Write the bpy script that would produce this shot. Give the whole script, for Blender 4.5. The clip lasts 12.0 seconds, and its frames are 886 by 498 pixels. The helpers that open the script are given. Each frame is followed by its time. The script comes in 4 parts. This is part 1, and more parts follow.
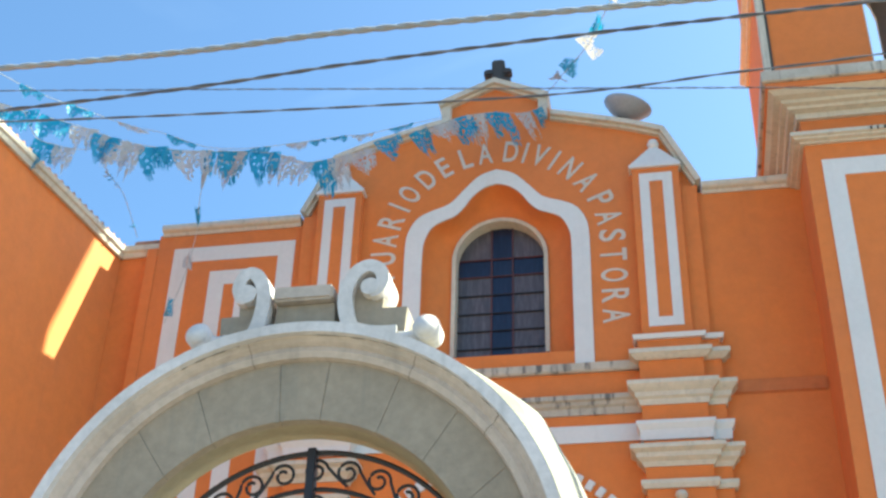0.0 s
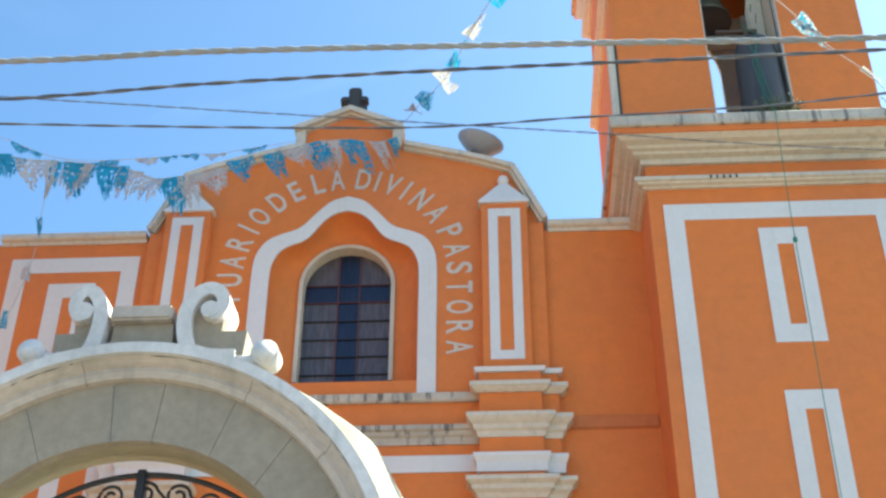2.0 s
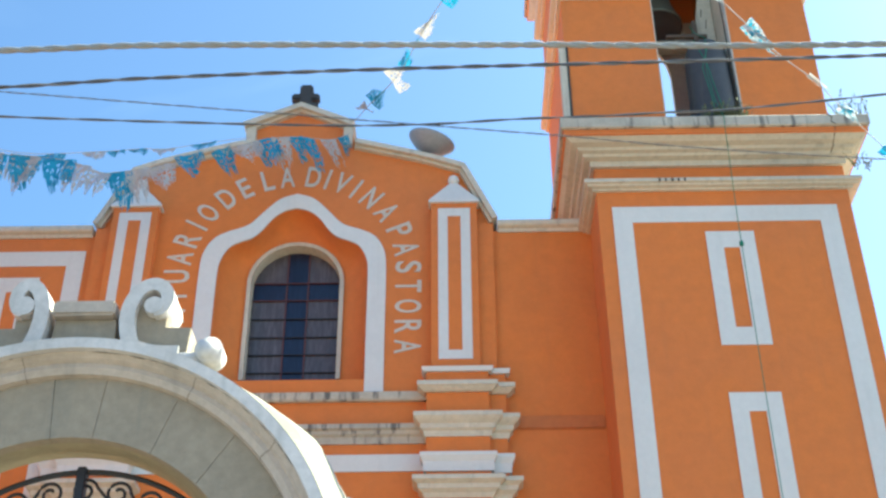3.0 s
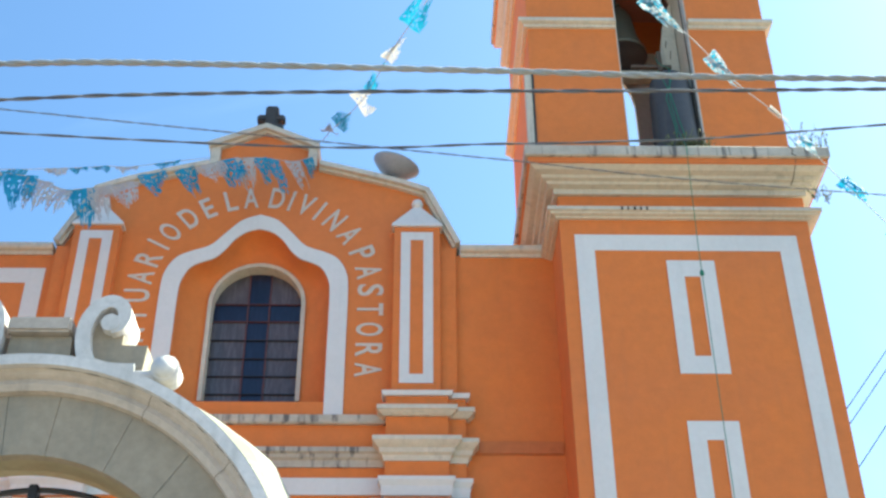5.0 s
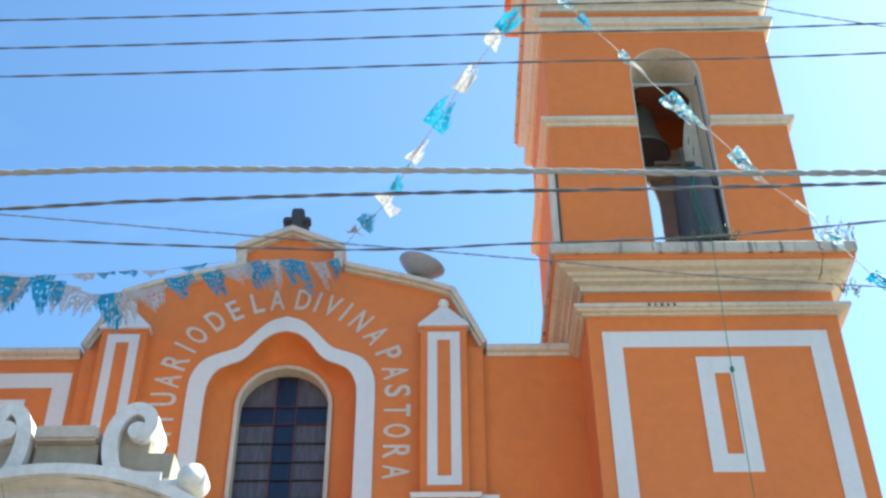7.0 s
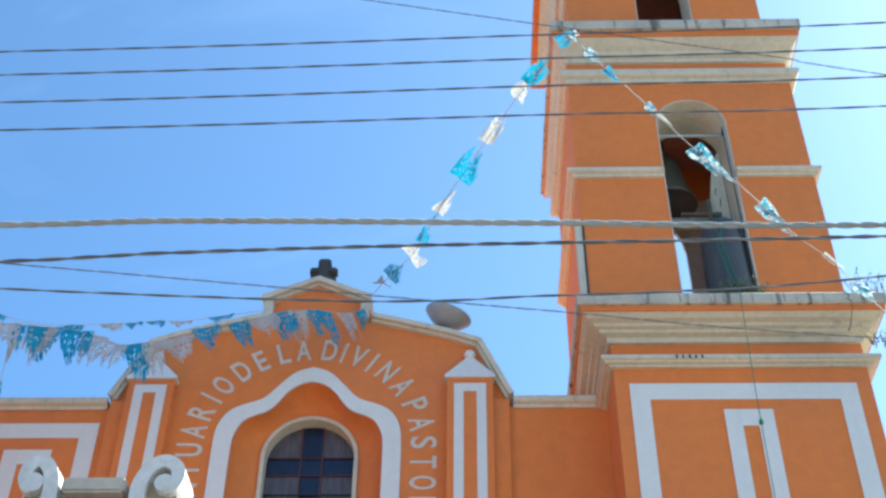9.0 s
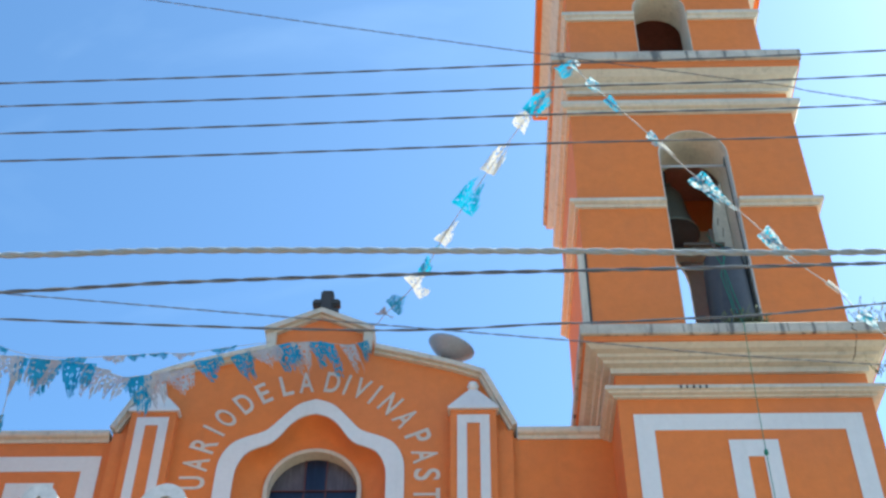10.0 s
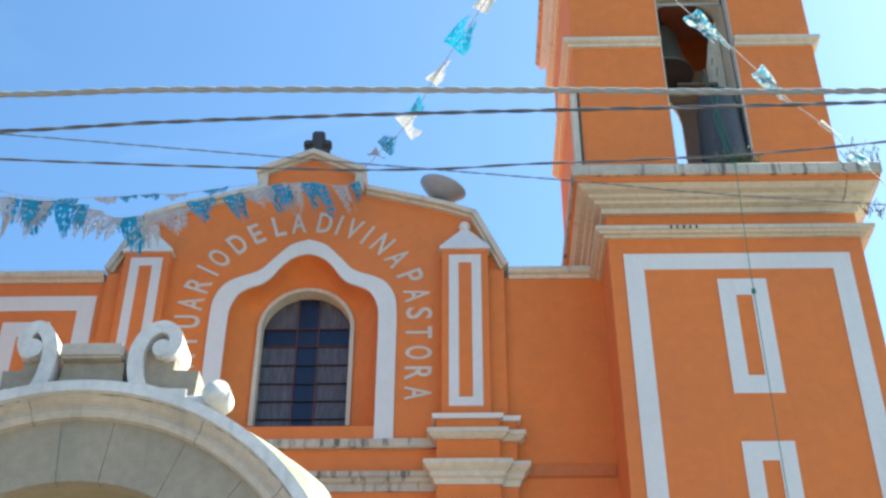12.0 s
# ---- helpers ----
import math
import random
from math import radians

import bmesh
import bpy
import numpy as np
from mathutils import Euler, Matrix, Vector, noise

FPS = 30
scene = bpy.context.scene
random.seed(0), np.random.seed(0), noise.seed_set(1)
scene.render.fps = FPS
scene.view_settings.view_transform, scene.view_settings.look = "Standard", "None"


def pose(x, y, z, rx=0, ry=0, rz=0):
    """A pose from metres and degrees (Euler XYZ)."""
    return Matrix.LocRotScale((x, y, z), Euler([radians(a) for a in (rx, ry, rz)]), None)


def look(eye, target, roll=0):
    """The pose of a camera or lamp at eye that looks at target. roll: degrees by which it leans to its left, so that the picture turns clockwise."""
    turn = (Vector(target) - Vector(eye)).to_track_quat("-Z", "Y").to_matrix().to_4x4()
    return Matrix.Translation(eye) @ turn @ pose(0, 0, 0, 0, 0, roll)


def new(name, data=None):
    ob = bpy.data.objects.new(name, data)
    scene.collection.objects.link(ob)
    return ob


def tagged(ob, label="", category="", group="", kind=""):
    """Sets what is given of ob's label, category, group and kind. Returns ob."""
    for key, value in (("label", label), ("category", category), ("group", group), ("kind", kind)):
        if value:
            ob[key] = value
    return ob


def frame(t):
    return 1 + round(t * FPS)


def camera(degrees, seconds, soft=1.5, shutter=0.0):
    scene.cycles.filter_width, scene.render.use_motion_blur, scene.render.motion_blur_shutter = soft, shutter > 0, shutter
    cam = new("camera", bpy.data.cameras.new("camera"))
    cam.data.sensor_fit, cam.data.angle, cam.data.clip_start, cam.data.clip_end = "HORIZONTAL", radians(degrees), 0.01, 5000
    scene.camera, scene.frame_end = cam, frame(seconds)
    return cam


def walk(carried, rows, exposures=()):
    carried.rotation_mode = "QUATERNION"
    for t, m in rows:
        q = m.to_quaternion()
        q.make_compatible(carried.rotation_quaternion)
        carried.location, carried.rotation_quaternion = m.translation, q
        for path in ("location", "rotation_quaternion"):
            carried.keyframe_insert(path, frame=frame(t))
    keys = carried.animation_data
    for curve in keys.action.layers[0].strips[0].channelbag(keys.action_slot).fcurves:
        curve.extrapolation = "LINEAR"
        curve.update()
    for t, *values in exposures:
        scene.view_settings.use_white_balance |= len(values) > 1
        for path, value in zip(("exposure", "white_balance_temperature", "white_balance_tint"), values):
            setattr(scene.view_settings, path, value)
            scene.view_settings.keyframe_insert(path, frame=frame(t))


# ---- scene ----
PATH = [
    (0, (-0.04, 0.09, 1.637), (-0.373, 1.745, 2.71), 1.8),
    (0.5, (-0.027, 0.084, 1.624), (-0.317, 1.741, 2.705), 1.7),
    (1, (-0.015, 0.049, 1.618), (-0.235, 1.713, 2.707), 1.4),
    (1.5, (-0.005, 0.033, 1.615), (-0.157, 1.692, 2.722), 0.9),
    (2, (0.007, 0.018, 1.609), (-0.09, 1.678, 2.721), 0.3),
    (2.5, (0.009, 0.022, 1.609), (-0.042, 1.684, 2.72), -0.0),
    (3, (0.025, 0.026, 1.613), (0.006, 1.689, 2.724), -0.4),
    (3.2, (0.028, 0.028, 1.615), (0.023, 1.69, 2.727), 0.2),
    (4.8, (0.05, 0.016, 1.596), (0.096, 1.663, 2.73), -0.4),
    (5, (0.046, 0.017, 1.597), (0.084, 1.658, 2.74), -0.4),
    (5.5, (0.041, 0.023, 1.6), (0.077, 1.649, 2.763), -0.3),
    (6, (0.04, 0.02, 1.609), (0.082, 1.626, 2.801), -0.4),
    (6.5, (0.038, 0.022, 1.615), (0.053, 1.608, 2.834), -0.2),
    (7, (0.036, 0.032, 1.632), (0.034, 1.58, 2.899), -0.4),
    (7.2, (0.025, 0.03, 1.64), (0.021, 1.573, 2.913), -0.6),
    (8.8, (0.039, 0.01, 1.643), (-0.005, 1.517, 2.956), 0.7),
    (9, (0.033, 0.019, 1.638), (-0.01, 1.515, 2.965), 0.7),
    (9.5, (0.032, 0.048, 1.629), (-0.01, 1.519, 2.984), 0.5),
    (10, (0.036, 0.054, 1.625), (-0.011, 1.514, 2.99), 0.6),
    (10.5, (0.033, 0.044, 1.628), (-0.02, 1.514, 2.984), 0.9),
    (11, (0.041, 0.032, 1.638), (-0.01, 1.543, 2.946), 0.7),
    (11.5, (0.039, 0.039, 1.616), (-0.001, 1.615, 2.847), 0.5),
    (12, (0.03, 0.065, 1.615), (-0.006, 1.685, 2.788), 0.2),
]
cam = camera(38.6, 12.0, soft=2.6)
walk(cam, [(t, look(e, g, r)) for t, e, g, r in PATH], exposures=[(0, 2.26, 6380, -12), (3, 2.27, 6320, -12), (6, 2.22, 6130, -12), (9, 2.09, 5800, -12), (11, 2.06, 5830, -12), (12, 2.14, 6080, -12)])

# ---- world, sun, exposure ----
SUN = Vector((1.0, 0.337, 1.06)).normalized()
world = bpy.data.worlds.new("sky")
scene.world = world
world.use_nodes = True
wn = world.node_tree.nodes
sky = wn.new("ShaderNodeTexSky")
sky.sky_type = "NISHITA"
sky.sun_disc = False
sky.sun_elevation = math.asin(SUN.z)
sky.sun_rotation = math.atan2(SUN.x, SUN.y)
sky.altitude, sky.air_density, sky.dust_density, sky.ozone_density = 1200, 0.82, 4.1, 6.0
wl = world.node_tree.links
# faint wisps of high cloud
way = wn.new("ShaderNodeTexCoord")
stretch = wn.new("ShaderNodeMapping")
stretch.inputs["Rotation"].default_value = (0.0, 0.0, 0.7)
stretch.inputs["Scale"].default_value = (3.0, 9.0, 5.0)
wisp = wn.new("ShaderNodeTexNoise")
wisp.inputs["Scale"].default_value, wisp.inputs["Detail"].default_value, wisp.inputs["Distortion"].default_value = 1.1, 7.0, 0.6
thin = wn.new("ShaderNodeMapRange")
for k, v in (("From Min", 0.55), ("From Max", 0.85), ("To Min", 0.0), ("To Max", 0.035)):
    thin.inputs[k].default_value = v
veil = wn.new("ShaderNodeMix")
veil.data_type = "RGBA"
veil.inputs["B"].default_value = (9.0, 9.6, 10.5, 1)
wl.new(way.outputs["Generated"], stretch.inputs["Vector"])
wl.new(stretch.outputs["Vector"], wisp.inputs["Vector"])
wl.new(wisp.outputs["Fac"], thin.inputs["Value"])
wl.new(thin.outputs["Result"], veil.inputs["Factor"])
wl.new(sky.outputs["Color"], veil.inputs["A"])
wl.new(veil.outputs["Result"], wn["Background"].inputs["Color"])
wn["Background"].inputs["Strength"].default_value = 0.09
lamp = bpy.data.lights.new("sun", "SUN")
lamp.energy, lamp.angle, lamp.color = 4.65, radians(0.53), (1.0, 0.93, 0.82)
new("sun", lamp).matrix_world = look(SUN * 60, (0, 0, 0))

# ---- materials ----
MATS = {}


def tree(name):
    m = bpy.data.materials.new(name)
    m.use_nodes = True
    return m, m.node_tree.nodes, m.node_tree.links, m.node_tree.nodes["Principled BSDF"]


def add(nodes, kind, **values):
    n = nodes.new(kind)
    for k, v in values.items():
        n.inputs[k.replace("_", " ")].default_value = v
    return n


def painted(name, base, worn, rough=0.85, runs_from=0.56, runs_to=0.74, big=0.35, fine=9.0, streak=0.0, dirt=(0.12, 0.11, 0.09), bump=0.15, metal=0.0, grainy=0.1):
    """Paint or stone: broad fading, fine grain, downward dirt streaks and relief."""
    m, nodes, links, bsdf = tree(name)
    geo = nodes.new("ShaderNodeNewGeometry")
    broad = add(nodes, "ShaderNodeTexNoise", Scale=big, Detail=6.0, Roughness=0.62)
    grain = add(nodes, "ShaderNodeTexNoise", Scale=fine, Detail=5.0, Roughness=0.7)
    for n in (broad, grain):
        links.new(geo.outputs["Position"], n.inputs["Vector"])
    ramp = nodes.new("ShaderNodeMapRange")
    ramp.inputs["From Min"].default_value, ramp.inputs["From Max"].default_value = 0.36, 0.68
    links.new(broad.outputs["Fac"], ramp.inputs["Value"])
    mix = nodes.new("ShaderNodeMix")
    mix.data_type = "RGBA"
    mix.inputs["A"].default_value, mix.inputs["B"].default_value = (*base, 1), (*worn, 1)
    links.new(ramp.outputs["Result"], mix.inputs["Factor"])
    speck = nodes.new("ShaderNodeMapRange")
    for k, v in (("From Min", 0.3), ("From Max", 0.7), ("To Min", 1 - 1.2 * grainy), ("To Max", 1 + 0.9 * grainy)):
        speck.inputs[k].default_value = v
    links.new(grain.outputs["Fac"], speck.inputs["Value"])
    mul = nodes.new("ShaderNodeVectorMath")
    mul.operation = "SCALE"
    links.new(mix.outputs["Result"], mul.inputs[0])
    links.new(speck.outputs["Result"], mul.inputs["Scale"])
    last = mul.outputs["Vector"]
    if streak > 0:
        sep = add(nodes, "ShaderNodeVectorMath")
        sep.operation = "MULTIPLY"
        sep.inputs[1].default_value = (7.0, 7.0, 0.55)
        links.new(geo.outputs["Position"], sep.inputs[0])
        runs = add(nodes, "ShaderNodeTexNoise", Scale=1.0, Detail=4.0, Roughness=0.6)
        links.new(sep.outputs["Vector"], runs.inputs["Vector"])
        rr = nodes.new("ShaderNodeMapRange")
        for k, v in (("From Min", runs_from), ("From Max", runs_to), ("To Min", 0.0), ("To Max", streak)):
            rr.inputs[k].default_value = v
        links.new(runs.outputs["Fac"], rr.inputs["Value"])
        stain = nodes.new("ShaderNodeMix")
        stain.data_type = "RGBA"
        stain.inputs["B"].default_value = (*dirt, 1)
        links.new(rr.outputs["Result"], stain.inputs["Factor"])
        links.new(last, stain.inputs["A"])
        last = stain.outputs["Result"]
    links.new(last, bsdf.inputs["Base Color"])
    b = add(nodes, "ShaderNodeBump", Strength=bump, Distance=0.02)
    links.new(grain.outputs["Fac"], b.inputs["Height"])
    links.new(b.outputs["Normal"], bsdf.inputs["Normal"])
    bsdf.inputs["Roughness"].default_value = rough
    bsdf.inputs["Metallic"].default_value = metal
    MATS[name] = m
    return m


ORANGE = painted("orange_stucco", (0.65, 0.180, 0.035), (0.57, 0.168, 0.046), streak=0.10, dirt=(0.30, 0.13, 0.06), fine=5.0, bump=0.1, grainy=0.07)
WHITE = painted("white_paint", (0.66, 0.63, 0.595), (0.60, 0.575, 0.545), streak=0.14, dirt=(0.38, 0.36, 0.33), fine=14.0, grainy=0.035)
CREAM = painted("cream_moulding", (0.59, 0.52, 0.41), (0.48, 0.43, 0.35), streak=0.45, dirt=(0.20, 0.18, 0.15), fine=11.0)
SLAB = painted("weathered_slab", (0.54, 0.475, 0.385), (0.36, 0.315, 0.255), streak=0.9, big=0.9, runs_from=0.53, runs_to=0.64, dirt=(0.09, 0.085, 0.08), fine=10.0)
STONE = painted("grey_gate_paint", (0.33, 0.265, 0.195), (0.26, 0.208, 0.152), streak=0.45, big=1.3, fine=18.0, dirt=(0.16, 0.16, 0.14), grainy=0.12)
GATEWHITE = painted("gate_white_paint", (0.66, 0.60, 0.57), (0.53, 0.48, 0.45), streak=0.35, big=1.6, fine=20.0, dirt=(0.24, 0.23, 0.20), grainy=0.12)
GATECREAM = painted("gate_cream_paint", (0.51, 0.415, 0.345), (0.41, 0.335, 0.275), streak=0.35, big=1.6, fine=20.0, dirt=(0.22, 0.20, 0.17), grainy=0.12)
# base darkened to hold down the sunlight on the arch's back; streaks are wear
DIMMEDBACK = painted("dimmed_weathered_render", (0.22, 0.20, 0.16), (0.16, 0.145, 0.115), streak=0.6, big=2.0, fine=16.0, dirt=(0.10, 0.09, 0.07))
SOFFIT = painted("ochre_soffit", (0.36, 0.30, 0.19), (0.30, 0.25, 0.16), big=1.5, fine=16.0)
GROUND = painted("pale_paving", (0.17, 0.155, 0.14), (0.13, 0.12, 0.11), big=0.6, fine=6.0, bump=0.3)
# the glare that veils the dark belfry inside is put into this paler colour
INNER = painted("glare_lifted_plaster", (0.48, 0.22, 0.16), (0.38, 0.19, 0.14), fine=9.0, streak=0.3, dirt=(0.2, 0.12, 0.1))
# ledge paint browner than the stucco, with strong streaks
BAND = painted("browner_orange_ledge", (0.53, 0.155, 0.042), (0.45, 0.14, 0.048), streak=0.4, dirt=(0.22, 0.10, 0.06), fine=7.0)
PLASTER = painted("pale_plaster", (0.55, 0.50, 0.42), (0.48, 0.43, 0.36))
IRON = painted("black_iron", (0.025, 0.024, 0.03), (0.04, 0.035, 0.035), rough=0.5, fine=40.0, metal=0.4)
RUSTRED = painted("red_oxide_paint", (0.11, 0.03, 0.028), (0.08, 0.03, 0.028), rough=0.6, fine=30.0)
DARKSTONE = painted("blackened_stone", (0.03, 0.03, 0.035), (0.05, 0.05, 0.05), fine=25.0)
BRONZE = painted("old_bronze", (0.19, 0.19, 0.15), (0.13, 0.16, 0.14), rough=0.6, fine=20.0, metal=0.6)
DARKBELL = painted("dark_bell_metal", (0.05, 0.051, 0.058), (0.085, 0.085, 0.092), rough=0.7, streak=0.5, fine=16.0, metal=0.3)
DISHGREY = painted("grey_dish_paint", (0.29, 0.30, 0.32), (0.24, 0.24, 0.25), rough=0.5, fine=22.0)
WOOD = painted("grey_timber", (0.36, 0.31, 0.25), (0.24, 0.20, 0.16), fine=22.0, streak=0.4)
DARKWOOD = painted("dark_wood", (0.13, 0.09, 0.065), (0.09, 0.065, 0.05), fine=22.0)
PIPE = painted("grey_pipe", (0.36, 0.34, 0.32), (0.27, 0.26, 0.25), rough=0.75, fine=20.0)
CABLEMID = painted("slate_cable", (0.12, 0.12, 0.135), (0.16, 0.16, 0.17), rough=0.6, fine=30.0)
CABLEGREY = painted("grey_cable", (0.29, 0.285, 0.28), (0.21, 0.21, 0.21), rough=0.6, fine=30.0)
CABLEDARK = painted("dark_cable", (0.05, 0.05, 0.065), (0.08, 0.075, 0.08), rough=0.55, fine=30.0)
GREENROPE = painted("green_rope", (0.02, 0.18, 0.11), (0.03, 0.14, 0.09), fine=40.0)
STRING = painted("pale_string", (0.45, 0.43, 0.40), (0.35, 0.34, 0.32), fine=40.0)
LETTER = painted("letter_paint", (0.60, 0.51, 0.42), (0.50, 0.42, 0.34), fine=16.0)
JOINT = painted("dark_joint", (0.22, 0.215, 0.20), (0.12, 0.12, 0.11), fine=20.0)
# near-black: the shade inside the bell is put into the colour
DARKHOLLOW = painted("shaded_hollow_metal", (0.030, 0.030, 0.040), (0.05, 0.05, 0.06), rough=0.9, fine=14.0)
CRACK = painted("crack_dirt", (0.05, 0.045, 0.04), (0.07, 0.06, 0.05), fine=20.0)
LEAF = painted("dry_leaf", (0.10, 0.12, 0.04), (0.16, 0.15, 0.07), fine=30.0)
TILE = painted("clay_tile", (0.34, 0.16, 0.10), (0.25, 0.13, 0.09), fine=14.0)


def plastic(name, base, other, size=9.0, sharp=0.5):
    m, nodes, links, bsdf = tree(name)
    geo = nodes.new("ShaderNodeNewGeometry")
    n = add(nodes, "ShaderNodeTexNoise", Scale=size, Detail=4.0)
    links.new(geo.outputs["Position"], n.inputs["Vector"])
    patch = nodes.new("ShaderNodeMapRange")
    patch.inputs["From Min"].default_value, patch.inputs["From Max"].default_value = 0.5 - sharp, 0.5 + sharp
    links.new(n.outputs["Fac"], patch.inputs["Value"])
    mix = nodes.new("ShaderNodeMix")
    mix.data_type = "RGBA"
    mix.inputs["A"].default_value, mix.inputs["B"].default_value = (*base, 1), (*other, 1)
    links.new(patch.outputs["Result"], mix.inputs["Factor"])
    links.new(mix.outputs["Result"], bsdf.inputs["Base Color"])
    bsdf.inputs["Roughness"].default_value = 0.45
    glow = nodes.new("ShaderNodeBsdfTranslucent")
    links.new(mix.outputs["Result"], glow.inputs["Color"])
    both = nodes.new("ShaderNodeMixShader")
    both.inputs["Fac"].default_value = 0.3
    links.new(bsdf.outputs["BSDF"], both.inputs[1])
    links.new(glow.outputs["BSDF"], both.inputs[2])
    links.new(both.outputs["Shader"], nodes["Material Output"].inputs["Surface"])
    return m


BLUEFLAG = plastic("blue_plastic", (0.010, 0.185, 0.345), (0.04, 0.33, 0.49))
WHITEFLAG = plastic("white_plastic", (0.50, 0.465, 0.43), (0.36, 0.345, 0.35))


SILVERFLAG = plastic("silvery_blue_plastic", (0.03, 0.25, 0.36), (0.50, 0.52, 0.54), 24.0, 0.06)


def pane(name, base, rough, dust=0.045):
    m, nodes, links, bsdf = tree(name)
    geo = nodes.new("ShaderNodeNewGeometry")
    # dust that rain has drawn into streaks
    tall = nodes.new("ShaderNodeVectorMath")
    tall.operation = "MULTIPLY"
    tall.inputs[1].default_value = (17.0, 17.0, 2.2)
    links.new(geo.outputs["Position"], tall.inputs[0])
    n = add(nodes, "ShaderNodeTexNoise", Scale=1.0, Detail=6.0, Roughness=0.7)
    links.new(tall.outputs["Vector"], n.inputs["Vector"])
    span = nodes.new("ShaderNodeMapRange")
    span.inputs["From Min"].default_value, span.inputs["From Max"].default_value = 0.45, 0.78
    links.new(n.outputs["Fac"], span.inputs["Value"])
    mix = nodes.new("ShaderNodeMix")
    mix.data_type = "RGBA"
    mix.inputs["A"].default_value, mix.inputs["B"].default_value = (*base, 1), (*[c * 2.0 + dust for c in base], 1)
    links.new(span.outputs["Result"], mix.inputs["Factor"])
    links.new(mix.outputs["Result"], bsdf.inputs["Base Color"])
    bsdf.inputs["Roughness"].default_value = rough
    return m


DARKPANE = pane("dusty_dark_glass", (0.064, 0.052, 0.056), 0.36, 0.022)
BLUEPANE = pane("blue_stained_glass", (0.006, 0.009, 0.027), 0.3, 0.008)


# ---- building helpers ----
def thing(name, label, category, group="", kind="", at=(0, 0, 0)):
    ob = new(name)
    ob.location = at
    ob.empty_display_size = 0.2
    return tagged(ob, label, category, group, kind)


def mesh_of(name, bm, material):
    bmesh.ops.recalc_face_normals(bm, faces=bm.faces[:])
    me = bpy.data.meshes.new(name)
    bm.to_mesh(me)
    bm.free()
    me.materials.append(material)
    return me


def part(name, bm, material, parent=None, label="", smooth=False):
    me = bm if isinstance(bm, bpy.types.Mesh) else mesh_of(name, bm, material)
    if smooth:
        for p in me.polygons:
            p.use_smooth = True
    ob = new(name, me)
    if parent is not None:
        ob.parent = parent
        off = Vector(parent.location)
        if parent.parent is not None:
            off = off + Vector(parent.parent.location)
        ob.location = -off
    if label:
        tagged(ob, label)
    return ob


def box(x0, x1, y0, y1, z0, z1, bevel=0.0, bm=None):
    bm = bm or bmesh.new()
    v = [bm.verts.new((x, y, z)) for x in (x0, x1) for y in (y0, y1) for z in (z0, z1)]
    for f in ((0, 1, 3, 2), (4, 6, 7, 5), (0, 4, 5, 1), (2, 3, 7, 6), (0, 2, 6, 4), (1, 5, 7, 3)):
        bm.faces.new([v[i] for i in f])
    if bevel:
        bmesh.ops.bevel(bm, geom=bm.edges[:], offset=bevel, segments=2, affect="EDGES")
    return bm


def plate(outline, holes, y0, y1):
    """A flat piece in the x-z plane with holes, from y0 back to y1."""
    bm = bmesh.new()
    edges = []
    for loop in (outline, *holes):
        vs = [bm.verts.new((x, y0, z)) for x, z in loop]
        edges += [bm.edges.new((vs[i], vs[(i + 1) % len(vs)])) for i in range(len(vs))]
    bmesh.ops.triangle_fill(bm, use_beauty=True, use_dissolve=False, edges=edges)
    got = bmesh.ops.extrude_face_region(bm, geom=bm.faces[:])
    bmesh.ops.translate(bm, verts=[g for g in got["geom"] if isinstance(g, bmesh.types.BMVert)], vec=(0, y1 - y0, 0))
    return bm


def strip(outer, inner, y0, y1, closed=False):
    """The band between two curves of equal count in the x-z plane, y0 to y1."""
    bm = bmesh.new()
    rows = [[bm.verts.new((x, y, z)) for x, z in c] for c, y in ((outer, y0), (inner, y0), (inner, y1), (outer, y1))]
    n = len(outer)
    for i in range(n if closed else n - 1):
        j = (i + 1) % n
        for k in range(4):
            a, b = rows[k], rows[(k + 1) % 4]
            bm.faces.new((a[i], a[j], b[j], b[i]))
    if not closed:
        for i in (0, n - 1):
            bm.faces.new([r[i] for r in rows])
    return bm


def sweep(profile, path, closed=False, bm=None):
    """A moulding: the profile (out, z) runs along the path (x, y), outwards to the right of travel, mitred at corners."""
    bm = bm or bmesh.new()
    n = len(path)
    pts = [Vector(p) for p in path]
    rings = []
    for i in range(n):
        def normal(a, b):
            d = (pts[b] - pts[a]).normalized()
            return Vector((d.y, -d.x))
        if closed or 0 < i < n - 1:
            n1, n2 = normal((i - 1) % n, i), normal(i, (i + 1) % n)
            m = n1 + n2
            m = m / max(m.dot(n1), 0.2)
        else:
            m = normal(0, 1) if i == 0 else normal(n - 2, n - 1)
        rings.append([bm.verts.new((pts[i].x + m.x * o, pts[i].y + m.y * o, z)) for o, z in profile])
    k = len(profile)
    for i in range(n if closed else n - 1):
        a, b = rings[i], rings[(i + 1) % n]
        for j in range(k):
            bm.faces.new((a[j], a[(j + 1) % k], b[(j + 1) % k], b[j]))
    if not closed:
        bm.faces.new(rings[0])
        bm.faces.new(rings[-1])
    return bm


